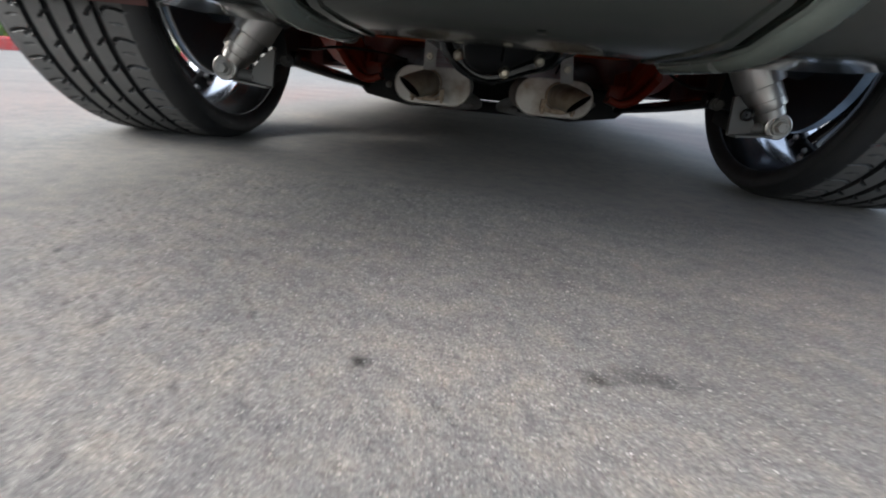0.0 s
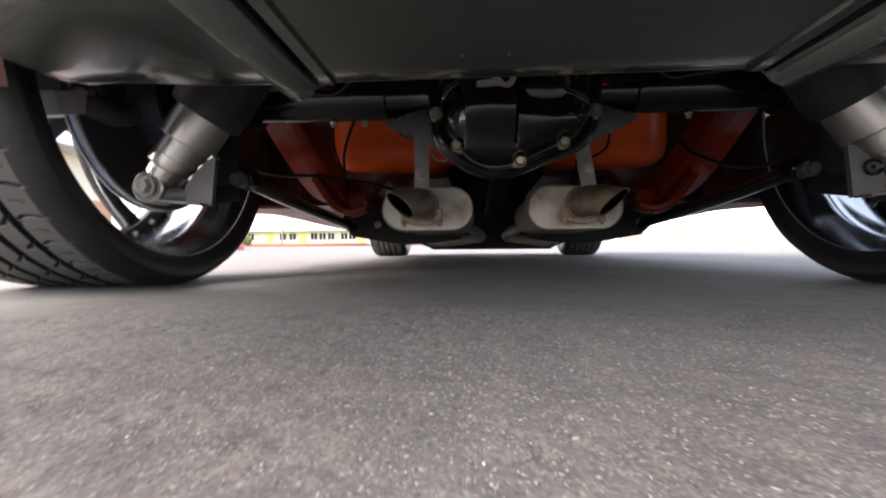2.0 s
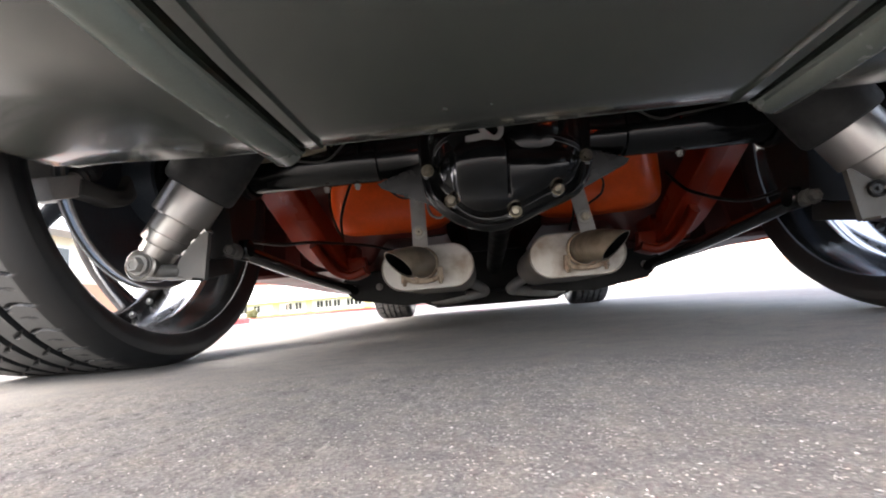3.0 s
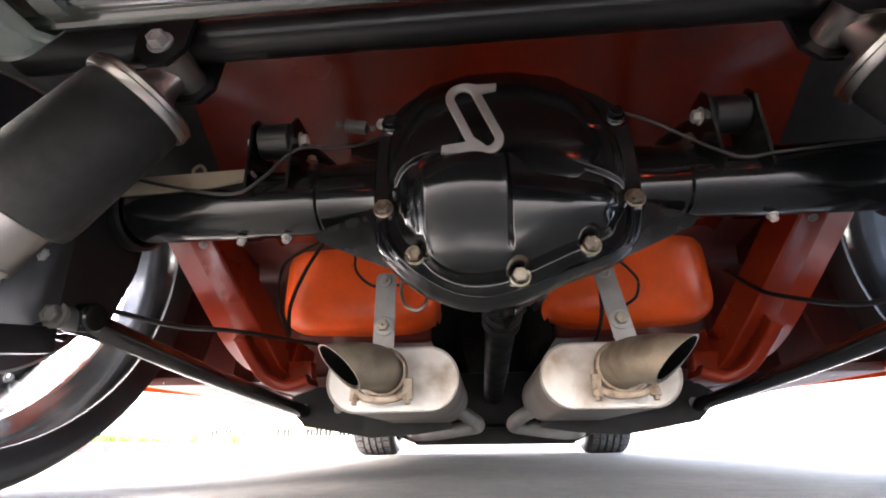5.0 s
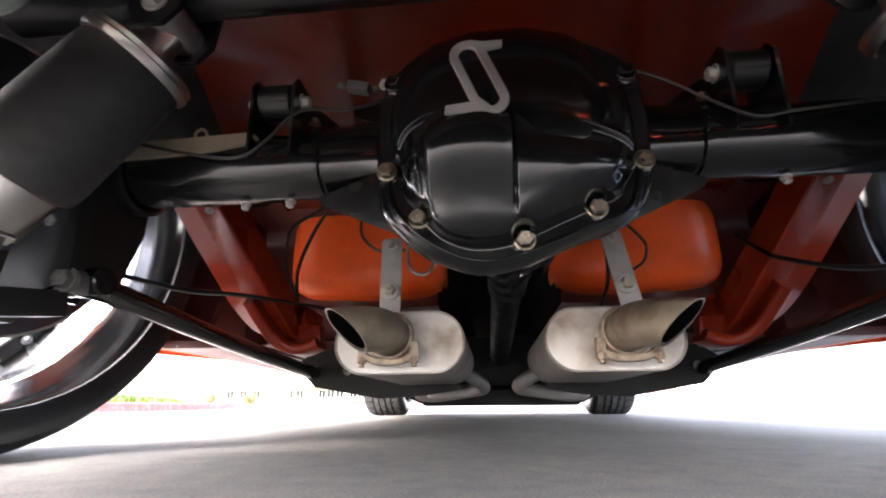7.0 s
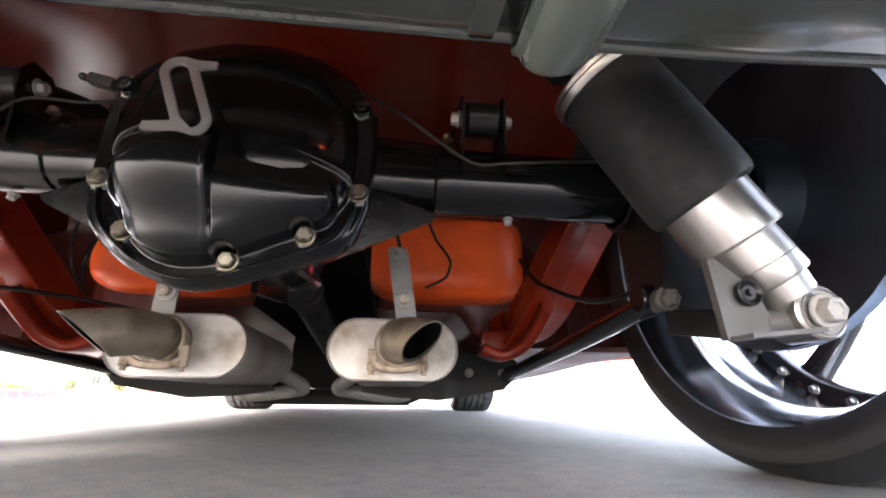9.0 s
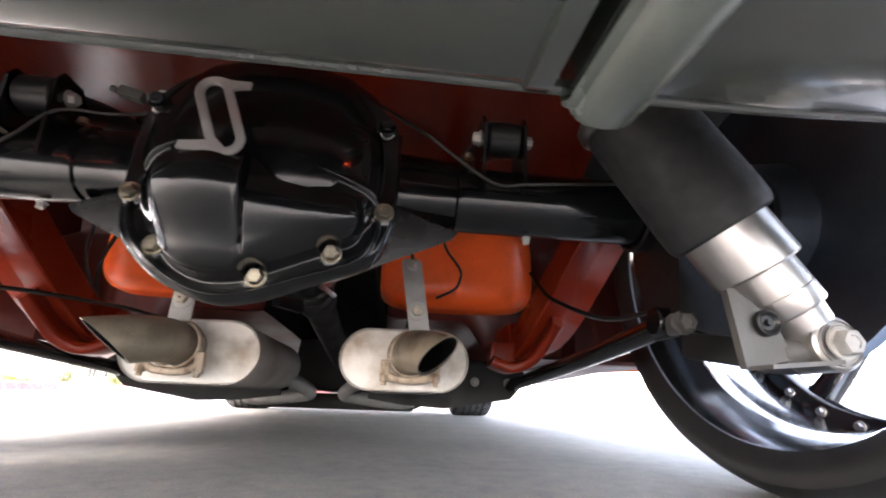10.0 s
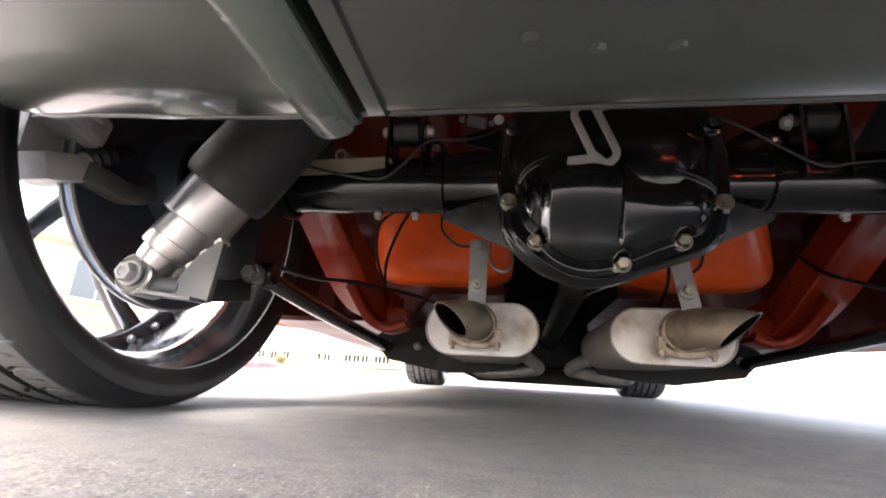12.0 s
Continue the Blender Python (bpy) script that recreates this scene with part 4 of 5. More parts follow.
# lower links
def make_lower_link(s):
    bm = bmesh.new()
    pipe(bm, [(s * 0.505, -0.165, 0.204), (s * 0.5, 0.15, 0.175), (s * 0.487, 0.58, 0.142)], 0.0155, 16)
    rod(bm, (s * 0.505 - 0.026, -0.165, 0.204), (s * 0.505 + 0.026, -0.165, 0.204), 0.0178, steps=24)
    linkarm = part("lower_link", bm, BLACK, car, "gloss black tubular lower link")
    bm = bmesh.new()
    rod(bm, (s * 0.5, -0.165, 0.2), (s * 0.497, -0.198, 0.198), 0.0135, steps=24)
    hex_bolt(bm, (s * 0.497, -0.2, 0.198), (0, -1, 0), 0.011, 0.009)
    part("link_bolt", bm, GREYCAST, linkarm)


for s in (-1, 1):
    make_lower_link(s)


# frame rails that drop from over the axle to the floor
def make_rail(s):
    bm = bmesh.new()
    pts = smooth_path([Vector(q) for q in ((s * 0.537, 0.015, 0.446), (s * 0.523, 0.055, 0.402), (s * 0.485, 0.16, 0.292), (s * 0.452, 0.248, 0.203), (s * 0.438, 0.285, 0.188), (s * 0.43, 0.34, 0.18))], 8)
    rings = []
    for k, p in enumerate(pts):
        d = pts[min(k + 1, len(pts) - 1)] - pts[max(k - 1, 0)]
        out = Vector((0, d.z, -d.y)).normalized()
        w, b, f = 0.0215 + 0.008 * k / len(pts), 0.003, k / (len(pts) - 1)
        wide = 0.058 * (1 - step(0.45, 0.9, f))
        sec = ((0, -w + b), (0, w - b), (-0.002, w), (-0.006 - wide * 0.3, w + wide), (-0.01 - wide * 0.35, w + wide), (-0.03, w - 0.001), (-0.079, w - b), (-0.079, b - w), (-0.075, -w), (-b, -w))
        rings.append([bm.verts.new(p + out * u + Vector((s * v, 0, 0))) for u, v in sec])
    for p, q in zip(rings, rings[1:]):
        for i in range(10):
            bm.faces.new((p[i], p[(i + 1) % 10], q[(i + 1) % 10], q[i]))
    bm.faces.new(rings[0])
    bm.faces.new(rings[-1][::-1])
    bmesh.ops.recalc_face_normals(bm, faces=bm.faces)
    rail = part("frame_rail", bm, RAIL, car, "dusty orange boxed rear frame rail, paint darkened for shade")
    bm = bmesh.new()
    hex_bolt(bm, (s * 0.52, 0.06, 0.399), (0, -1, -0.7), 0.006, 0.006)
    part("rail_bolt", bm, STEEL, rail)
    # the foot curls inboard as an open lip, with a small web in its hollow
    bm = bmesh.new()
    curl = smooth_path([Vector((s * x, y, z)) for x, y, z in ((0.484, 0.176, 0.262), (0.468, 0.208, 0.224), (0.449, 0.23, 0.192), (0.428, 0.243, 0.175), (0.404, 0.248, 0.1685), (0.382, 0.25, 0.1735), (0.364, 0.25, 0.181))], 6)
    sweep(bm, curl, rounded(0.022, 0.062, 0.008, 3), (0, 1, 0))
    box(bm, (s * 0.405, 0.272, 0.197), (0.075, 0.006, 0.05), (0, 0, 0), 0.002)
    box(bm, (s * 0.372, 0.262, 0.2), (0.012, 0.03, 0.035), (0, s * 8, 0), 0.004)
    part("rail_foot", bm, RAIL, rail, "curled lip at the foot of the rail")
    bm = bmesh.new()
    outline = [(0.11, 0.098), (0.20, 0.085), (0.31, 0.079), (0.485, 0.108), (0.545, 0.165), (0.50, 0.195), (0.30, 0.2), (0.11, 0.16)]
    if s < 0:
        outline = [(-px, pz) for px, pz in outline[::-1]]
    plate(bm, outline, (0, 0.565, 0), (1, 0, 0), (0, 0, 1), 0.01)
    plate(bm, [(px, pz + 0.012) for px, pz in outline], (0, 0.66, 0), (1, 0, 0), (0, 0, 1), 0.01)
    box(bm, (s * 0.38, 0.61, 0.105), (0.2, 0.1, 0.008), (0, s * -7, 0), 0.002)
    box(bm, (s * 0.43, 0.85, 0.19), (0.16, 0.5, 0.08), (0, 0, 0), 0.01)
    foot = part("link_pocket", bm, GRIME, car, "black frame pocket for the lower link")
    for dx in (-0.05, 0.04):
        bm = bmesh.new()
        hex_bolt(bm, (s * 0.44 + dx, 0.556, 0.15), (0, -1, 0), 0.009, 0.008)
        part("pocket_bolt", bm, STEEL, foot)
    return rail


for s in (-1, 1):
    make_rail(s)


# exhaust
def make_muffler(s):
    face_y, length = 0.155, 0.40
    bm = bmesh.new()
    c = Vector((s * 0.186, face_y, 0.168))
    sec = []
    w, h = 0.236, 0.112
    for k in range(36):
        a = 2 * math.pi * k / 36
        sx = (w - h) / 2 * (1 if math.cos(a) > 0 else -1)
        sec.append((sx + h / 2 * math.cos(a), h / 2 * math.sin(a)))
    ys = [(0.0, 0.0), (0.006, 0.93), (0.004, 0.965), (0.0, 0.985), (0.004, 1.0), (0.012, 1.0), (0.016, 0.99), (length - 0.016, 0.99), (length, 1.0), (length + 0.002, 0.96), (length + 0.002, 0.0)]
    rings = []
    for dy, k in ys:
        if k == 0:
            rings.append([bm.verts.new(c + Vector((0, dy + (0.006 if dy == 0 else 0), 0)))])
        else:
            rings.append([bm.verts.new((c.x + px * (1 - (1 - k) * 0.5) * (1 if k > 0.9 else k), c.y + dy, c.z + pz * k)) for px, pz in sec])
    for p, q in zip(rings, rings[1:]):
        for i in range(36):
            j = (i + 1) % 36
            if len(p) == 1:
                bm.faces.new((p[0], q[i], q[j]))
            elif len(q) == 1:
                bm.faces.new((p[i], p[j], q[0]))
            else:
                bm.faces.new((p[i], p[j], q[j], q[i]))
    # everything ahead of the end face takes the shaded copy of the steel
    for f in bm.faces:
        if f.calc_center_median().y > face_y + 0.013:
            f.material_index = 1
    muffler = part("muffler", bm, MUFFLER, car, "oval aluminised steel muffler", sharp=30, mats=(CASE,))
    # turned-out tip
    bm = bmesh.new()
    start = Vector((s * 0.195, face_y + 0.005, 0.172))
    path = smooth_path([start + Vector((s * dx, dy, dz)) for dx, dy, dz in ((0, 0, 0.002), (0.001, -0.04, 0.004), (0.004, -0.085, 0.005), (0.013, -0.13, 0.0), (0.028, -0.172, -0.008), (0.048, -0.215, -0.02), (0.072, -0.26, -0.036))], 6)
    outer, inner = circle(0.0345, 28), circle(0.0323, 28)

    def tube(sections, flip):
        rings = []
        cut = Vector((s * 0.53, -0.31, -0.79)).normalized()
        stop = (start + Vector((s * 0.032, -0.176, -0.012))).dot(cut)
        for i, v in enumerate(path):
            d = (path[min(i + 1, len(path) - 1)] - path[max(i - 1, 0)]).normalized()
            a = d.cross(Vector((0, 0, 1))).normalized()
            b = a.cross(d)
            ring = []
            for x, y in sections:
                p = v + a * x + b * y
                over = p.dot(cut) - stop
                if over > 0:
                    p = p - d * (over / d.dot(cut))
                ring.append(bm.verts.new(p))
            rings.append(ring)
        for p, q in zip(rings, rings[1:]):
            for i in range(28):
                j = (i + 1) % 28
                if (p[i].co - q[i].co).length + (p[j].co - q[j].co).length > 1e-5:
                    bm.faces.new((p[i], p[j], q[j], q[i])).material_index = flip
        return rings[-1]

    a, b = tube(outer, 0), tube(inner, 1)
    bm.faces.new([bm.verts.new(start + Vector((s * 0.004 + 0.034 * math.cos(k), -0.05, 0.006 + 0.034 * math.sin(k)))) for k in np.linspace(0, 2 * math.pi, 28, endpoint=False)]).material_index = 1
    for i in range(28):
        j = (i + 1) % 28
        bm.faces.new((a[i], a[j], b[j], b[i]))
    part("exhaust_tip", bm, TIP, muffler, "heat-stained turned-out steel tip", mats=(SOOT_SHADE,))
    bm = bmesh.new()
    lathe(bm, [(0.0, 0.036), (0.0, 0.0395), (0.003, 0.0415), (0.013, 0.0415), (0.016, 0.0395), (0.017, 0.036)], start + Vector((0, -0.03, 0.003)), (0, -1, 0), 32, close=True)
    saddle = [start + Vector((dx, -0.044, dz)) for dx, dz in ((-0.05, -0.027), (-0.041, -0.031), (-0.025, -0.039), (0, -0.0415), (0.025, -0.039), (0.041, -0.031), (0.05, -0.027))]
    sweep(bm, smooth_path(saddle, 4), rounded(0.012, 0.013, 0.003, 2), (0, 1, 0))
    for dx in (-0.044, 0.044):
        box(bm, start + Vector((dx, -0.045, -0.021)), (0.015, 0.015, 0.026), (8, 0, 0), 0.004)
        lathe(bm, [(0, 0), (0, 0.0085), (0.009, 0.0085), (0.009, 0.0)], start + Vector((dx, -0.047, -0.034)), (0, -0.1, -1), 6)
        rod(bm, start + Vector((dx, -0.045, -0.01)), start + Vector((dx, -0.049, -0.05)), 0.0045, steps=10)
    part("exhaust_clamp", bm, RUST, muffler, "rusty saddle clamp")
    # hanger strap
    bm = bmesh.new()
    hx = s * 0.193 if s < 0 else 0.207
    lean = 0.0 if s < 0 else 0.16
    plate(bm, [(-0.018 - 0.0, 0.0), (0.018, 0.0), (0.018 - lean * 0.128, 0.128), (0.012 - lean * 0.134, 0.134), (-0.012 - lean * 0.134, 0.134), (-0.018 - lean * 0.128, 0.128)], (hx, 0.108, 0.212), (1, 0, 0), (0, 0.02, 1), 0.004)
    hanger = part("exhaust_hanger", bm, STEEL, car, "bare steel exhaust hanger strap")
    for dz, r in ((0.037, 0.0168), (0.12, 0.0105)):
        at = Vector((hx - lean * dz, 0.1045 + 0.02 * dz, 0.212 + dz))
        bm = bmesh.new()
        lathe(bm, [(0, 0), (0, r), (0.0035, r), (0.0045, r * 0.93), (0.0045, 0)], at, (0, -1, 0), 28)
        part("washer", bm, CAST, hanger)
        bm = bmesh.new()
        hex_bolt(bm, at - Vector((0, 0.004, 0)), (0, -1, 0), r * 0.62, 0.010, washer=False)
        rod(bm, at - Vector((0, 0.012, 0)), at - Vector((0, 0.018, 0)), r * 0.36, steps=12)
        part("hanger_bolt", bm, ZINC if r > 0.012 else ALLOY, hanger)
    # pipe ahead of the muffler
    bm = bmesh.new()
    pipe(bm, [(s * 0.1, face_y + length - 0.02, 0.14), (s * 0.07, face_y + length + 0.025, 0.128), (s * 0.045, face_y + length + 0.06, 0.108), (s * 0.075, face_y + length + 0.09, 0.1), (s * 0.19, face_y + length + 0.13, 0.088), (s * 0.24, face_y + length + 0.25, 0.1), (s * 0.24, 1.6, 0.14)], 0.0175, 18)
    part("exhaust_pipe", bm, STEEL, muffler, "dull bright steel exhaust pipe")
    return muffler


for s in (-1, 1):
    make_muffler(s)


# fuel tank
def tank_bottom(x):
    """Height of the tank's underside across the car."""
    a = abs(x)
    z = 0.250
    z += 0.008 * step(0.30, 0.50, a)
    if a > 0.5:
        z += 0.055 * ((a - 0.5) / 0.1) ** 2.2
    if 0.2265 < a < 0.2355:
        z += 0.03
    elif 0.2125 < a < 0.2255:
        z -= 0.004
    return z


def make_tank():
    bm = bmesh.new()
    xs = sorted({round(v, 4) for v in list(np.linspace(-0.62, 0.62, 63)) + [d * k for d in (-1, 1) for k in (0.211, 0.2124, 0.2132, 0.2248, 0.2256, 0.2264, 0.2272, 0.2348, 0.2356, 0.2365)]})
    rows = [(-0.508, 0.16, 1), (-0.506, 0.03, 1), (-0.508, 0.012, 0), (-0.513, 0.004, 0), (-0.522, 0.0, 0), (-0.56, 0.0, 0), (-0.7, 0.002, 0), (-0.78, 0.008, 0), (-0.86, 0.035, 0), (-0.93, 0.08, 0), (-0.97, 0.2, 1)]
    grid = []
    for y, up, flat in rows:
        grid.append([bm.verts.new((x, y, tank_bottom(x) + up if not flat or up < 0.1 else 0.42)) for x in xs])
    for a, b in zip(grid, grid[1:]):
        for i in range(len(xs) - 1):
            bm.faces.new((a[i], a[i + 1], b[i + 1], b[i]))
    bm.faces.new(grid[0])
    for s in (0, -1):
        side = [r[s] for r in grid]
        bm.faces.new(side)
    bmesh.ops.holes_fill(bm, edges=[e for e in bm.edges if e.is_boundary])
    tank = part("fuel_tank", bm, TANK, car, "grey-green painted steel fuel tank", sharp=40)
    for s in (-1, 1):
        bm = bmesh.new()
        c = s * 0.2565
        sec = [(-0.0195, 0.0), (-0.019, -0.003)] + [(0.0155 * math.sin(a), -0.0035 - 0.0115 * math.cos(a)) for a in np.linspace(-1.5, 1.5, 11)] + [(0.019, -0.003), (0.0195, 0.0)]
        path = [Vector((c, -0.500, 0.262)), Vector((c, -0.503, 0.254)), Vector((c, -0.512, 0.2485)), Vector((c, -0.6, 0.2475)), Vector((c, -0.72, 0.2485)), Vector((c, -0.785, 0.2555)), Vector((c, -0.863, 0.282)), Vector((c, -0.935, 0.33)), Vector((c, -0.975, 0.42))]
        rings = [[bm.verts.new(p + Vector((px, 0, pz))) for px, pz in sec] for p in path]
        for a, b in zip(rings, rings[1:]):
            for i in range(len(sec) - 1):
                bm.faces.new((a[i], a[i + 1], b[i + 1], b[i]))
        bm.faces.new(rings[0])
        bmesh.ops.solidify(bm, geom=list(bm.faces), thickness=0.0025)
        part("tank_strap", bm, STRAP, tank, "pale painted steel tank strap")
    bm = bmesh.new()
    pipe(bm, [(x, -0.508, tank_bottom(x) + 0.0085) for x in (-0.58, -0.52, -0.47, -0.42, -0.36, -0.3, -0.26)] + [(x, -0.508, 0.2585) for x in np.linspace(-0.2, 0.2, 9)] + [(x, -0.508, tank_bottom(x) + 0.0085) for x in (0.26, 0.3, 0.36, 0.42, 0.47, 0.52, 0.58)], 0.0042, 10, per=3)
    part("tank_seam", bm, TANK, tank, "rolled seam along the tank edge")
    for bx, by in ((-0.114, -0.585), (-0.0765, -0.574), (-0.034, -0.573), (0.057, -0.573), (0.086, -0.574), (0.145, -0.571), (0.03, -0.742)):
        bm = bmesh.new()
        lathe(bm, [(0, 0.006), (0.0001, 0.0046), (0.0002, 0.002), (0.0002, 0)], (bx, by, 0.2501 + max(0.0, -0.56 - by) * 0.0143), (0, 0, -1), 16)
        part("weld_spot", bm, SPOT, tank)
    return tank


make_tank()


# body
def make_floor():
    """The underside: boot floor over the axle, the drop behind the rear seats with its two round lobes, the cabin floor and its tunnel."""
    bm = bmesh.new()
    xs = [round(v, 4) for v in np.linspace(-0.86, 0.86, 119)]
    rows = [(-1.05, 0.64), (-0.5, 0.65), (-0.2, 0.648), (-0.1, 0.642), (-0.06, 0.636), (-0.03, 0.624), (0.0, 0.606), (0.04, 0.58), (0.08, 0.556), (0.12, 0.538), (0.16, 0.525), (0.24, 0.513), (0.3, 0.503), (0.335, 0.49), (0.35, 0.46), (0.355, 0.42), (0.357, 0.38), (0.36, 0.34), (0.368, 0.31), (0.385, 0.292), (0.42, 0.285), (0.5, 0.285), (0.8, 0.28), (1.4, 0.26), (2.1, 0.25), (3.3, 0.26)]
    grid = []
    for y, z in rows:
        line = []
        for x in xs:
            a = abs(x)
            dz, dy = 0.0, 0.0
            if -0.6 < y < 0.2:
                dz -= 0.014 * step(-0.08, -0.04, y) * math.exp(-(a / 0.36) ** 4)
            if y > 0.2:
                dz += 0.16 * (1 - step(0.1, 0.15, a)) * step(0.25, 0.36, y) * (1 if z < 0.5 else 0.3)
            if 0.3 < y < 0.4:
                dy += 0.06
            if y > 0.3 and z < 0.4:
                dz -= 0.075 * step(0.33, 0.4, a) * step(0.4, 0.3, z)
            if a > 0.47 and 0.28 < z < 0.52 and y > 0.2:
                dy += 0.06 * step(0.47, 0.55, a)
            line.append(bm.verts.new((x, y + dy, z + dz)))
        grid.append(line)
    for a, b in zip(grid, grid[1:]):
        for i in range(len(xs) - 1):
            mid = abs((a[i].co.x + a[i + 1].co.x) / 2)
            f = bm.faces.new((a[i], a[i + 1], b[i + 1], b[i]))
            # tunnel and outboard strips are coloured near-black in place of deep shade
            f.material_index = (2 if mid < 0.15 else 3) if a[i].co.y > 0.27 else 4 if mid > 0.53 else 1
    return part("floor_pan", bm, ORANGE, car, "orange painted floor pan, dusty, darkened in places for shade", sharp=60, mats=(UNDERBODY, SOOT_SHADE, UNDERCOAT, SOOT_SHADE))


make_floor()
for s in (-1, 1):
    bm = bmesh.new()
    rows = []
    for j in range(33):
        v = math.pi * (j / 32 - 0.5)
        ring = []
        for i in range(40):
            u = 2 * math.pi * i / 40

            def power(w, e):
                return math.copysign(abs(w) ** e, w)

            ring.append(bm.verts.new((s * (0.312 + 0.189 * power(math.cos(v), 0.38) * power(math.cos(u), 0.4)), 0.43 + 0.095 * power(math.cos(v), 0.38) * power(math.sin(u), 0.5) - 0.012 * math.sin(v), 0.413 + 0.107 * power(math.sin(v), 0.42))))
        rows.append(ring)
    for p, q in zip(rows, rows[1:]):
        for i in range(40):
            bm.faces.new((p[i], p[(i + 1) % 40], q[(i + 1) % 40], q[i]))
    bmesh.ops.remove_doubles(bm, verts=bm.verts, dist=0.0005)
    part("seat_pan_bulge", bm, ORANGE, car, "bright orange rounded bulge of the seat pan", sharp=60)


def make_side(s):
    """Quarter panel, sill and front wing in one skin with round wheel openings."""
    bm = bmesh.new()
    low = [(-1.2, 0.50), (-1.0, 0.42), (-0.58, 0.30)]
    for c, r, zc in ((AXLE_Y, 0.385, 0.36),):
        low += [(c + r * math.cos(a), zc + r * math.sin(a)) for a in np.linspace(radians(194), radians(-12), 18)]
    low += [(0.32, 0.186), (0.6, 0.199), (1.1, 0.219), (2.28, 0.224)]
    low += [(FRONT_Y + 0.365 * math.cos(a), 0.34 + 0.365 * math.sin(a)) for a in np.linspace(radians(200), radians(-12), 18)]
    low += [(3.2, 0.24), (3.62, 0.3)]
    top = [(3.62, 0.62), (3.2, 0.78), (2.0, 0.86), (0.6, 0.9), (-0.6, 0.93), (-1.2, 0.84)]
    pts = low + top
    edge = pts
    for dx in (0.0, -0.03):
        ring = [bm.verts.new((s * (0.945 + dx - 0.05 * step(0.55, 0.95, z) - 0.05 * (1 - step(0.15, 0.3, z))), y, z)) for y, z in edge]
        bm.faces.new(ring)
        if dx == 0:
            outer = ring
        else:
            inner = ring
    for i in range(len(edge)):
        j = (i + 1) % len(edge)
        bm.faces.new((outer[i], outer[j], inner[j], inner[i]))
    bmesh.ops.triangulate(bm, faces=[f for f in bm.faces if len(f.verts) > 4])
    panel = part("body_side", bm, ORANGE, car, "glossy orange body side with round wheel openings", sharp=30)
    bm = bmesh.new()
    box(bm, (s * 0.87, 1.28, 0.252), (0.1, 1.9, 0.075), (0.9, 0, 0), 0.015)
    part("sill", bm, ORANGE, car, "orange sill")
    bm = bmesh.new()
    box(bm, (s * 0.715, 1.3, 0.268), (0.21, 1.8, 0.128), (0.6, 0, 0), 0.012)
    part("inner_rocker", bm, UNDERCOAT, car, "dark red inner rocker panel")
    bm = bmesh.new()
    plate(bm, [(-0.14, 0.0), (0.1, 0.0), (0.16, 0.03), (-0.2, 0.03)], (s * 0.75, 0.6, 0.203), (0, 1, 0.03), (s, 0, 0.1), 0.004)
    part("pinch_plate", bm, WHITE, panel, "pale primed sill plate")
    # inner arch
    bm = bmesh.new()
    arcs = []
    for x, r in ((0.915, 0.392), (0.60, 0.40), (0.595, 0.56)):
        arcs.append([bm.verts.new((s * x, AXLE_Y + (r if math.sin(a) > 0 else min(r, 0.405)) * math.cos(a), 0.37 + (r if math.sin(a) > 0 else min(r, 0.405)) * math.sin(a))) for a in np.linspace(radians(196), radians(-27), 26)])
    for p, q in zip(arcs, arcs[1:]):
        for i in range(25):
            bm.faces.new((p[i], p[i + 1], q[i + 1], q[i]))
    bmesh.ops.solidify(bm, geom=list(bm.faces), thickness=0.004)
    part("inner_arch", bm, UNDERCOAT, panel, "dark maroon inner wheel arch")
    return panel


for s in (-1, 1):
    make_side(s)


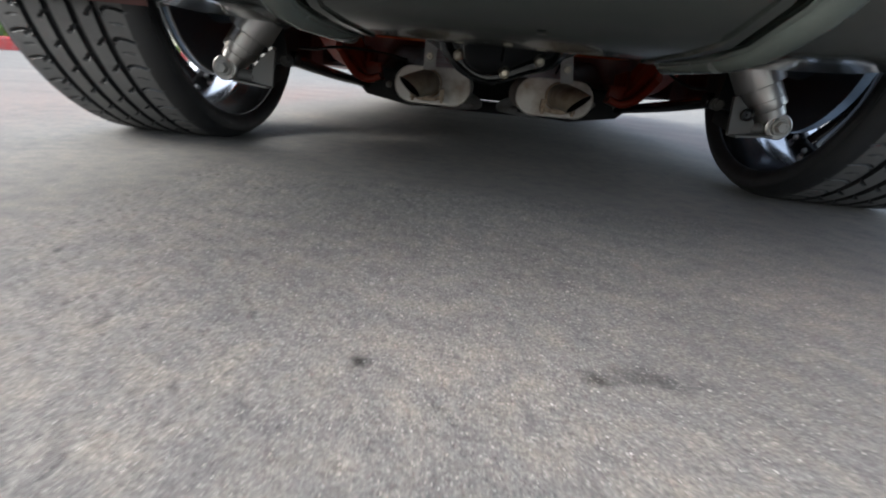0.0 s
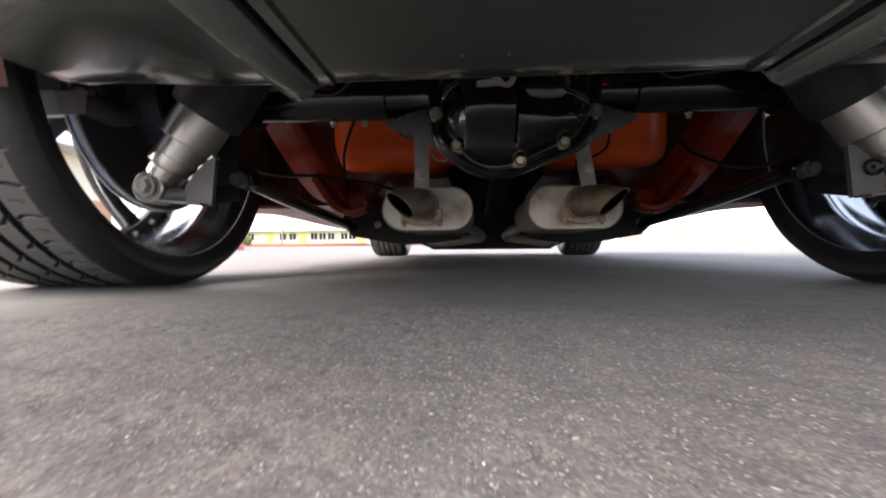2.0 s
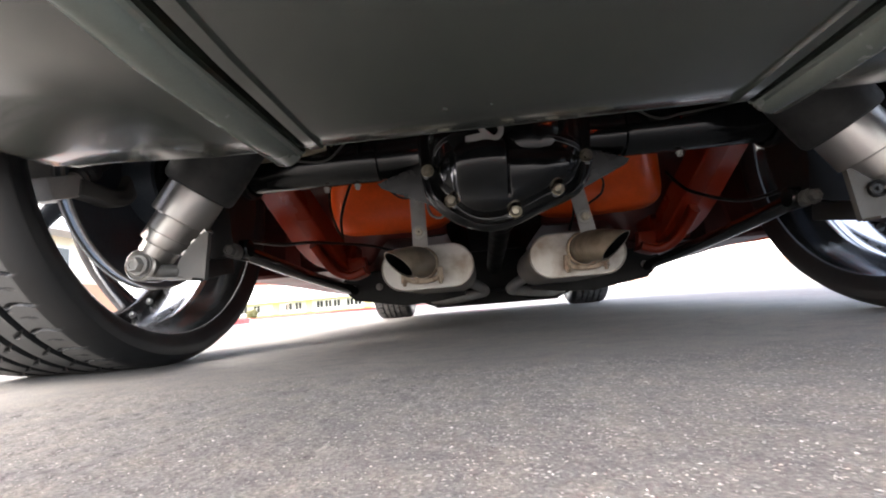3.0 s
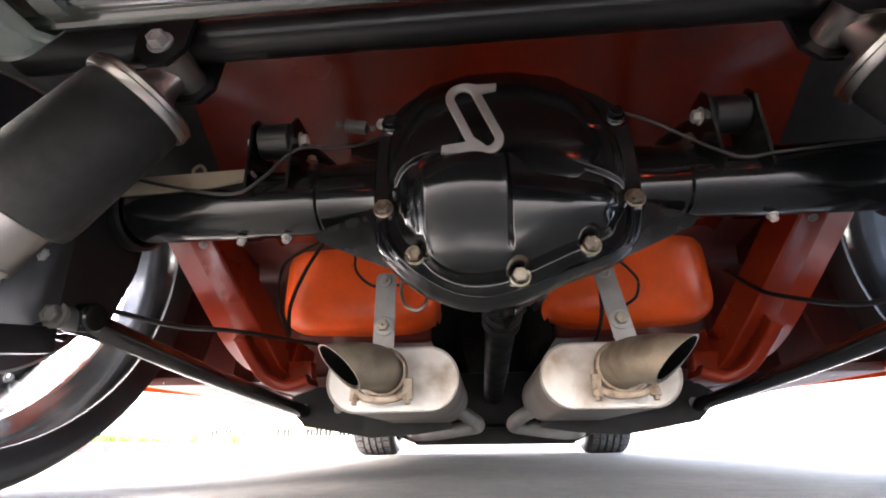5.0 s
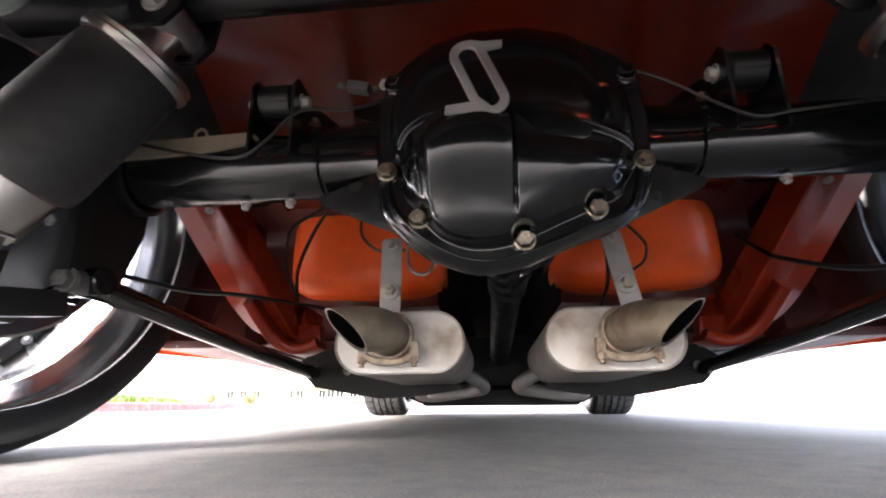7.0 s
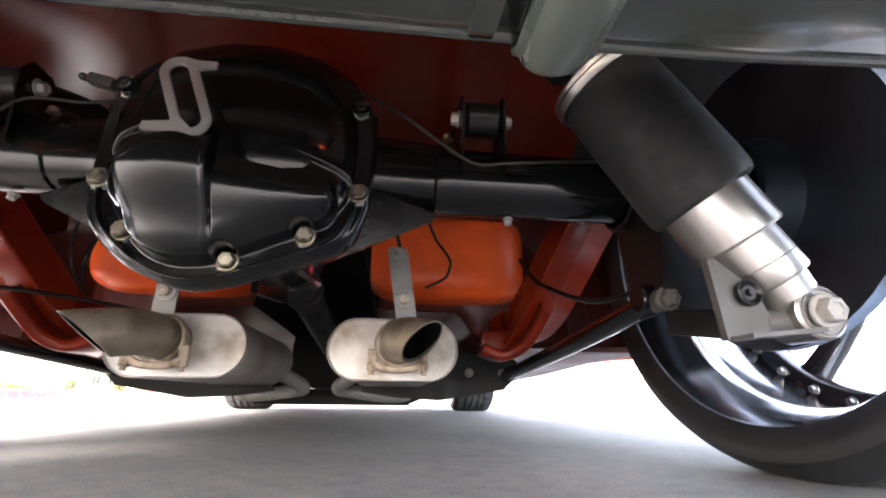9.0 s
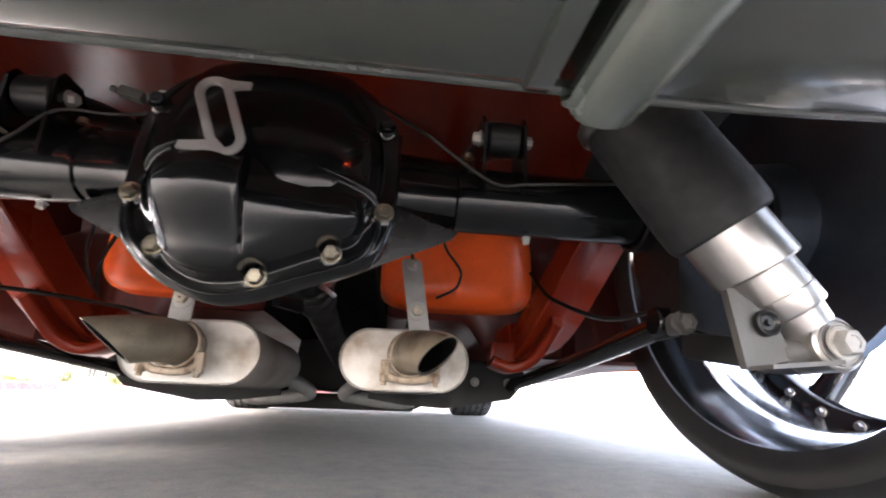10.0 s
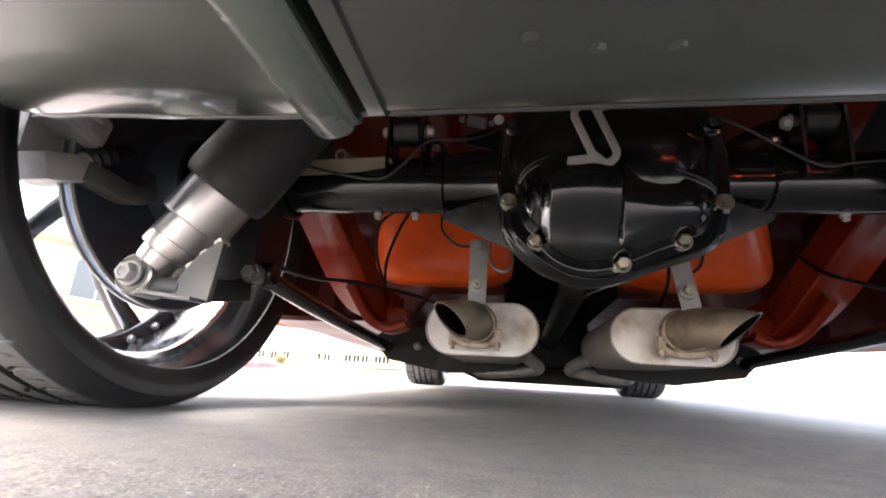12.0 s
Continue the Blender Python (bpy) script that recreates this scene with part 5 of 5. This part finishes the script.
def make_shell():
    """The upper body: boot lid, bonnet, nose and tail in one crowned skin, and the cabin with dark glass under a rounded roof."""
    bm = bmesh.new()
    ys = (-1.2, -1.17, -1.0, -0.6, 0.0, 0.6, 1.3, 2.0, 2.7, 3.2, 3.5, 3.62)
    tops = (0.82, 0.88, 0.925, 0.945, 0.94, 0.92, 0.915, 0.91, 0.88, 0.83, 0.76, 0.68)
    halves = (0.86, 0.885, 0.9, 0.905, 0.905, 0.905, 0.905, 0.905, 0.905, 0.9, 0.88, 0.84)
    rings = []
    for y in np.linspace(-1.2, 3.62, 60):
        top, half = np.interp(y, ys, tops), np.interp(y, ys, halves)
        rings.append([bm.verts.new((u * half, y - (0.1 * u * u if y > 3.2 else -0.04 * u * u if y < -1.1 else 0), top - 0.035 * u * u - 0.045 * abs(u) ** 9)) for u in np.linspace(-1, 1, 33)])
    for a, b in zip(rings, rings[1:]):
        for i in range(32):
            bm.faces.new((a[i], a[i + 1], b[i + 1], b[i]))
    for ring, zlow, inset in ((rings[0], 0.54, 0.06), (rings[-1], 0.3, -0.03)):
        down = [bm.verts.new((v.co.x, v.co.y + inset, zlow)) for v in ring]
        for i in range(32):
            bm.faces.new((ring[i], ring[i + 1], down[i + 1], down[i]))
    bmesh.ops.solidify(bm, geom=list(bm.faces), thickness=0.012)
    part("body_shell", bm, ORANGE, car, "glossy orange upper body", sharp=60)

    def loft(levels):
        bm = bmesh.new()
        rings = []
        for z, y0, y1, half in levels:
            ring = []
            for k in range(48):
                a = 2 * math.pi * k / 48
                c, q = math.cos(a), math.sin(a)
                ring.append(bm.verts.new((half * math.copysign(abs(c) ** 0.3, c), (y0 + y1) / 2 + (y1 - y0) / 2 * math.copysign(abs(q) ** 0.3, q), z)))
            rings.append(ring)
        for a, b in zip(rings, rings[1:]):
            for i in range(48):
                j = (i + 1) % 48
                bm.faces.new((a[i], a[j], b[j], b[i]))
        bm.faces.new(rings[-1])
        return bm

    part("cabin_glass", loft(((0.87, -0.5, 1.85, 0.8), (0.95, -0.36, 1.7, 0.775), (1.05, -0.12, 1.5, 0.73), (1.15, 0.1, 1.3, 0.68), (1.23, 0.28, 1.1, 0.635))), GLASS_DARK, car, "dark cabin glass", sharp=60)
    part("roof", loft(((1.225, 0.22, 1.16, 0.65), (1.245, 0.24, 1.14, 0.645), (1.268, 0.3, 1.08, 0.59), (1.28, 0.45, 0.95, 0.4))), ORANGE, car, "glossy orange roof", sharp=60)


make_shell()
bm = bmesh.new()
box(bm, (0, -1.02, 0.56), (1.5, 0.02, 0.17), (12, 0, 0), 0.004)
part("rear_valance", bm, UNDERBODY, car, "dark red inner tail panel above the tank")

# crossmember and gearbox ahead
bm = bmesh.new()
box(bm, (0, 0.95, 0.085), (0.5, 0.12, 0.05), (0, 0, 0), 0.012)
for s in (-1, 1):
    box(bm, (s * 0.33, 0.95, 0.125), (0.24, 0.1, 0.05), (0, -s * 22, 0), 0.012)
box(bm, (0, 1.35, 0.2), (0.3, 0.9, 0.17), (0, 0, 0), 0.04)
part("crossmember", bm, GRIME, car, "black crossmember under the gearbox")
bm = bmesh.new()
box(bm, (0, 2.6, 0.24), (1.1, 0.12, 0.1), (0, 0, 0), 0.02)
box(bm, (0, 2.4, 0.21), (0.34, 0.6, 0.14), (0, 0, 0), 0.03)
part("front_crossmember", bm, SATIN, car)

# brake line, cables and the spare loop of tube
bm = bmesh.new()
pipe(bm, [(-0.5, -0.165, 0.40), (-0.468, -0.182, 0.383), (-0.389, -0.188, 0.359), (-0.324, -0.187, 0.350), (-0.289, -0.187, 0.373), (-0.252, -0.185, 0.412), (-0.2, -0.165, 0.425), (-0.15, -0.15, 0.45), (-0.06, -0.13, 0.525), (0.06, -0.13, 0.525), (0.173, -0.175, 0.44), (0.234, -0.186, 0.389), (0.276, -0.189, 0.362), (0.317, -0.188, 0.366), (0.392, -0.186, 0.374), (0.47, -0.17, 0.39)], 0.0021, 6)
part("brake_line", bm, DULL, axle, "thin steel brake line")
for s in (-1, 1):
    bm = bmesh.new()
    way = [(-0.46, 0.11, 0.25), (-0.36, 0.24, 0.25), (-0.3, 0.34, 0.24)] if s < 0 else [(0.459, 0.111, 0.284), (0.445, 0.15, 0.315), (0.44, 0.2, 0.36)]
    pipe(bm, [(s * 0.53, -0.14, 0.232), (s * 0.5, -0.0, 0.235)] + way, 0.004, 8)
    part("parking_brake_cable", bm, SATIN, car, "black parking brake cable")
bm = bmesh.new()
pipe(bm, [(-0.172, 0.155, 0.42), (-0.172, 0.15, 0.354), (-0.172, 0.15, 0.319), (-0.163, 0.15, 0.297), (-0.141, 0.15, 0.289), (-0.126, 0.15, 0.304), (-0.126, 0.155, 0.325), (-0.13, 0.18, 0.36)], 0.0032, 8)
part("tube_loop", bm, ALLOY, car, "bent bright metal tube")
LINES = (
    ("fuel_line", 0.0035, DULL, "thin steel fuel line", ((-0.43, 0.3, 0.25), (-0.449, 0.25, 0.328), (-0.458, 0.25, 0.385), (-0.449, 0.25, 0.435), (-0.394, 0.25, 0.471), (-0.33, 0.24, 0.5))),
    ("fuel_hose", 0.004, SATIN, "black rubber fuel hose", ((-0.44, 0.3, 0.26), (-0.432, 0.26, 0.32), (-0.421, 0.25, 0.363), (-0.398, 0.25, 0.424), (-0.37, 0.25, 0.474), (-0.33, 0.25, 0.53))),
    ("vent_hose", 0.0032, SATIN, "black rubber vent hose", ((-0.3, 0.27, 0.5), (-0.303, 0.28, 0.453), (-0.3, 0.28, 0.423), (-0.28, 0.28, 0.397), (-0.251, 0.28, 0.381), (-0.2, 0.27, 0.38))),
    ("vent_hose", 0.0032, SATIN, "black rubber vent hose", ((0.25, 0.27, 0.47), (0.272, 0.28, 0.423), (0.287, 0.28, 0.403), (0.304, 0.28, 0.375), (0.298, 0.28, 0.345), (0.284, 0.28, 0.33), (0.25, 0.27, 0.31))),
    ("fuel_hose", 0.0038, SATIN, "black rubber fuel hose", ((0.18, 0.19, 0.42), (0.19, 0.2, 0.38), (0.202, 0.2, 0.344), (0.198, 0.2, 0.282), (0.19, 0.24, 0.24))),
)
for name, thick, paint, words, way in LINES:
    bm = bmesh.new()
    pipe(bm, list(way), thick, 8)
    part(name, bm, paint, car, words)
# brake line junction beside the cover: a bent bracket, the block, its fittings and bolt
bm = bmesh.new()
plate(bm, [(-0.2, 0.441), (-0.16, 0.428), (-0.148, 0.436), (-0.142, 0.462), (-0.158, 0.467), (-0.18, 0.462), (-0.202, 0.456)], (0, -0.168, 0), (1, 0, 0), (0, 0.1, 1), 0.004)
junction = part("junction_bracket", bm, BLACK, axle, "bent black bracket")
bm = bmesh.new()
box(bm, (-0.18, -0.178, 0.447), (0.03, 0.014, 0.013), (0, 14, 0), 0.003)
part("junction_block", bm, GREYCAST, junction, "dull metal brake line junction")
for x, z, d in ((-0.198, 0.4515, -1), (-0.163, 0.4425, 1)):
    bm = bmesh.new()
    hex_bolt(bm, (x, -0.178, z), (d, 0, 0.2), 0.0045, 0.007, washer=False)
    part("line_fitting", bm, GREYCAST, junction)
bm = bmesh.new()
hex_bolt(bm, (-0.147, -0.172, 0.453), (0, -1, -0.1), 0.006, 0.005)
part("bracket_bolt", bm, CAST, junction)
# dusty saddle on the axle tube, clips under it and a tab with its bolt
bm = bmesh.new()
plate(bm, [(-0.512, 0.361), (-0.42, 0.364), (-0.36, 0.368), (-0.318, 0.376), (-0.31, 0.386), (-0.318, 0.3905), (-0.37, 0.389), (-0.44, 0.387), (-0.512, 0.386)], (0, -0.168, 0), (1, 0, 0), (0, 0, 1), 0.011)
part("axle_saddle", bm, TANPAINT, axle, "dusty tan steel saddle")
for s, x, z in ((-1, 0.338, 0.312), (-1, 0.277, 0.312), (1, 0.33, 0.312)):
    bm = bmesh.new()
    hex_bolt(bm, (s * x, -0.13, z + 0.003), (0, -0.2, -1), 0.005, 0.007)
    part("clip_bolt", bm, CAST, axle)
bm = bmesh.new()
pipe(bm, [(-0.41, -0.15, 0.40), (-0.412, -0.152, 0.412), (-0.403, -0.153, 0.418), (-0.395, -0.152, 0.41), (-0.398, -0.15, 0.40)], 0.0022, 8)
part("line_clip", bm, TANPAINT, axle)

# ---- surroundings ----
def kerb(name, points, width=0.3, high=0.15):
    bm = bmesh.new()
    path = smooth_path([(x, y, rise(x, y)) for x, y in points], 6)
    sweep(bm, path, [(-width / 2, -0.05), (-width / 2, high - 0.02), (-width / 2 + 0.02, high), (width / 2 - 0.03, high), (width / 2, high - 0.03), (width / 2, -0.05)])
    return tagged(link(name, bm, KERB_RED), "faded red painted concrete kerb", "kerb", kind="structure")


kerb("kerb_near", [(-6.0, -14), (-5.95, -4), (-6.0, 4), (-6.3, 9), (-7.4, 12.6), (-10.5, 14.6), (-18, 15.2)])
kerb("kerb_far", [(-40, 40), (-26, 40), (-18, 41), (-11, 44), (-7.6, 50), (-7, 62)])


def lawn(name, outline, lift, blades, seed):
    bm = bmesh.new()
    ring = [bm.verts.new((x, y, rise(x, y) + z + lift)) for x, y, z in outline]
    bm.faces.new(ring)
    bmesh.ops.triangulate(bm, faces=list(bm.faces))
    tagged(link(name, bm, SOIL), "green lawn soil", "lawn", kind="structure")
    rng = np.random.default_rng(seed)
    verts, faces = [], []
    for _ in range(blades):
        u, v = rng.random(), rng.random()
        a, b, c, d = [Vector(p) for p in outline[:4]]
        p = a.lerp(b, u).lerp(d.lerp(c, u), v)
        h, w, t = rng.uniform(0.05, 0.12), rng.uniform(0.02, 0.05), rng.uniform(0, 6.28)
        z = rise(p.x, p.y) + p.z + lift
        o = len(verts)
        verts += [(p.x - w * math.cos(t), p.y - w * math.sin(t), z), (p.x + w * math.cos(t), p.y + w * math.sin(t), z), (p.x + rng.uniform(-0.05, 0.05), p.y + rng.uniform(-0.05, 0.05), z + h)]
        faces.append((o, o + 1, o + 2))
    me = bpy.data.meshes.new("grass")
    me.from_pydata(verts, [], faces)
    me.materials.append(GRASS)
    tagged(new("grass", me), "short green lawn grass", "grass", kind="stuff")


lawn("lawn_near", [(-6.1, -8, 0.0), (-6.1, 8.5, 0.0), (-12.5, 12.5, 0.3), (-12.5, -8, 0.3)], 0.14, 26000, 3)
lawn("lawn_far", [(-42, 40.5, 0.0), (-18, 41.4, 0.0), (-16, 66, 0.2), (-42, 66, 0.2)], 0.13, 9000, 4)


def building_near():
    """Single-storey block: tan brick base, cream upper wall, flat white fascia, with windows and a small sign."""
    root = tagged(new("low_building"), "low tan brick and cream building beside a lawn", "building")
    x = -13.5
    bm = bmesh.new()
    box(bm, (x - 3, 2, 1.0), (6, 26, 1.6))
    part("base_wall", bm, BRICK, root, "tan brick lower wall")
    bm = bmesh.new()
    box(bm, (x - 3.02, 2, 2.55), (6, 26, 1.5))
    part("upper_wall", bm, STUCCO, root, "cream upper wall")
    bm = bmesh.new()
    box(bm, (x - 2.7, 2, 3.45), (7.2, 27, 0.3), bevel=0.03)
    part("roof", bm, WHITE, root, "flat white roof edge")
    for y in (-6, -1, 4.5, 7.6, 12):
        bm = bmesh.new()
        box(bm, (x + 0.02, y, 2.35), (0.08, 1.9, 1.3), bevel=0.01)
        win = part("window", bm, WHITE, root)
        bm = bmesh.new()
        for d in (-0.46, 0.46):
            box(bm, (x + 0.062, y + d, 2.35), (0.012, 0.84, 1.14))
        part("pane", bm, GLASS_DARK, win)
    sign = tagged(new("wall_sign"), "small white and blue sign on a brick wall", "sign")
    bm = bmesh.new()
    box(bm, (x + 0.025, 9.75, 1.35), (0.03, 0.5, 0.5), bevel=0.004)
    part("panel", bm, SIGNBLUE, sign)
    bm = bmesh.new()
    box(bm, (x + 0.045, 10.25, 1.35), (0.03, 0.42, 0.34), bevel=0.004)
    for dy in (-0.1, 0.0, 0.1):
        box(bm, (x + 0.064, 9.75 + dy, 1.36), (0.012, 0.06, 0.14))
    part("bars", bm, WHITE, sign)


building_near()


def building_far():
    """Long single-storey school-like block with a white low roof, cream wall, grouped windows and yellow doors."""
    root = tagged(new("long_building"), "long cream building with white roof and grouped windows", "building")
    y, z = 66, rise(-25, 66)
    bm = bmesh.new()
    box(bm, (-31, y + 5, z + 1.15), (34, 10, 2.5))
    part("wall", bm, STUCCO, root, "cream front wall")
    bm = bmesh.new()
    pts = [(-1.4, 2.25), (-1.4, 2.55), (5, 5.6), (11.5, 2.55), (11.5, 2.25)]
    plate(bm, pts, (-49, y, z), (0, 1, 0), (0, 0, 1), 37)
    part("roof", bm, WHITE, root, "pale low-pitched roof")
    for x in (-24.2, -22.9, -21.6, -19.6, -18.4, -27.5, -29, -34, -36, -38):
        bm = bmesh.new()
        box(bm, (x, y - 0.02, z + 1.35), (1.15, 0.1, 1.3), bevel=0.01)
        win = part("window", bm, WHITE, root)
        bm = bmesh.new()
        for d in (-0.27, 0.27):
            box(bm, (x + d, y - 0.075, z + 1.42), (0.46, 0.02, 1.0))
        part("pane", bm, GLASS_DARK, win)
    for x in (-25.9, -17.0, -31):
        bm = bmesh.new()
        box(bm, (x, y - 0.02, z + 1.0), (0.95, 0.1, 2.05), bevel=0.01)
        part("door", bm, YELLOW, root, "yellow door")
    bm = bmesh.new()
    box(bm, (-14.4, y - 0.1, z + 1.1), (1.6, 0.5, 2.4))
    part("pier", bm, BRICK, root, "reddish brick pier")


building_far()


def bare_tree(x, y, high, seed):
    rng = random.Random(seed)
    bm = bmesh.new()

    def grow(p, d, n, r, depth):
        q = p + d * n
        rod(bm, p, q, r, r * 0.68, steps=7)
        if depth == 0:
            return
        for k in range(3 if depth > 1 else 4):
            e = (d + Vector((rng.uniform(-0.75, 0.75), rng.uniform(-0.75, 0.75), rng.uniform(0.0, 0.55)))).normalized()
            grow(q - d * n * 0.12 * k, e, n * rng.uniform(0.55, 0.78), r * 0.6, depth - 1)

    grow(Vector((x, y, rise(x, y))), Vector((0.03, 0, 1)), high * 0.36, high * 0.022, 4)
    return tagged(link("bare_tree", bm, BARK), "bare branching street tree on a lawn", "tree")


bare_tree(-20.5, 46, 4.6, 2)
bare_tree(-30, 50, 5.0, 7)


def shrub(x, y, r, lift, seed):
    rng = np.random.default_rng(seed)
    root = tagged(new("shrub"), "green leafy shrub beside a wall", "shrub")
    bm = bmesh.new()
    z0 = rise(x, y) + lift
    for k in range(6):
        a = k * 1.05
        rod(bm, (x, y, z0 - 0.05), (x + 0.5 * r * math.cos(a), y + 0.5 * r * math.sin(a), z0 + r * 0.9), 0.02, 0.008, steps=6)
    part("stems", bm, BARK, root)
    verts, faces = [], []
    for k in range(1500):
        d = rng.normal(size=3)
        d /= np.linalg.norm(d)
        q = r * (0.55 + 0.45 * rng.random()) * (1 + 0.25 * math.sin(5 * d[0] + 3 * d[1]))
        p = np.array([x, y, z0 + r * 0.85]) + d * q * np.array([1, 1, 0.85])
        u, v = rng.normal(size=3), rng.normal(size=3)
        u, v = u / np.linalg.norm(u) * 0.07, v / np.linalg.norm(v) * 0.035
        o = len(verts)
        verts += [tuple(p - u), tuple(p + v), tuple(p + u), tuple(p - v)]
        faces.append((o, o + 1, o + 2, o + 3))
    me = bpy.data.meshes.new("leaves")
    me.from_pydata(verts, [], faces)
    me.materials.append(LEAF)
    leaves = new("leaves", me)
    leaves.parent = root


for k, (x, y, r) in enumerate(((-12.7, 8.6, 0.55), (-12.4, 6.6, 0.5), (-12.6, 3.5, 0.5), (-20.5, 38.6, 0.5), (-24.5, 39.2, 0.5))):
    shrub(x, y, r, 0.3 if y < 20 else 0.1, k)


def bank():
    """A mulched bank beyond the road, with a line of thin fence posts and a pale wall behind."""
    bm = bmesh.new()
    a, b = Vector((6, 40.5, 0)), Vector((34, 22.5, 0))
    d = (b - a).normalized()
    out = Vector((-d.y, d.x, 0))
    rows = [(0, 0.0), (0.25, 0.22), (0.8, 0.5), (1.5, 0.72), (4, 0.8)]
    line = []
    for k in range(61):
        p = a + (b - a) * (k / 60)
        line.append([bm.verts.new((*(p + out * (w + 0.1 * noise.noise((k * 0.4, w, 0)))).xy, rise(p.x, p.y) - 0.06 + h * min(1.0, 0.35 + 0.025 * k) * (1 + 0.18 * noise.noise((k * 0.5, w * 2, 3))))) for w, h in rows])
    for p, q in zip(line, line[1:]):
        for i in range(len(rows) - 1):
            bm.faces.new((p[i], p[i + 1], q[i + 1], q[i]))
    tagged(link("bank", bm, MULCH), "low bank of brown mulch along the road", "bank", kind="structure")
    fence = tagged(new("fence"), "thin dark fence posts on a mulch bank", "fence")
    for k in range(22):
        p = a + (b - a) * ((k + 0.5) / 22) + out * 1.6
        bm = bmesh.new()
        z = rise(p.x, p.y)
        rod(bm, (p.x, p.y, z + 0.1), (p.x, p.y, z + 3.0), 0.03, steps=8)
        part("post", bm, POST, fence)
    bm = bmesh.new()
    p, q = a + out * 1.6, b + out * 1.6
    rod(bm, (p.x, p.y, rise(p.x, p.y) + 2.95), (q.x, q.y, rise(q.x, q.y) + 2.95), 0.022, steps=8)
    part("rail", bm, POST, fence)
    bm = bmesh.new()
    p = (a + b) / 2 + out * 8
    box(bm, (p.x, p.y, 2.6), (46, 0.4, 4.6), (0, 0, math.degrees(math.atan2(d.y, d.x))))
    tagged(link("wall_north", bm, WHITE), "long pale painted wall behind a fence", "wall", kind="structure")
    for x, y, w, h in ((13.2, 33.4, 1.1, 1.25), (10.8, 35.6, 0.8, 0.9)):
        bm = bmesh.new()
        z = rise(x, y)
        box(bm, (x, y, z + h / 2), (w, 0.7, h), (0, 0, -33), 0.03)
        root = link("utility_box", bm, WHITE)
        tagged(root, "white metal utility box beside the road", "utility box")
        bm = bmesh.new()
        box(bm, (x, y, z + h + 0.02), (w + 0.08, 0.78, 0.05), (0, 0, -33), 0.01)
        part("lid", bm, WHITE, root)


bank()
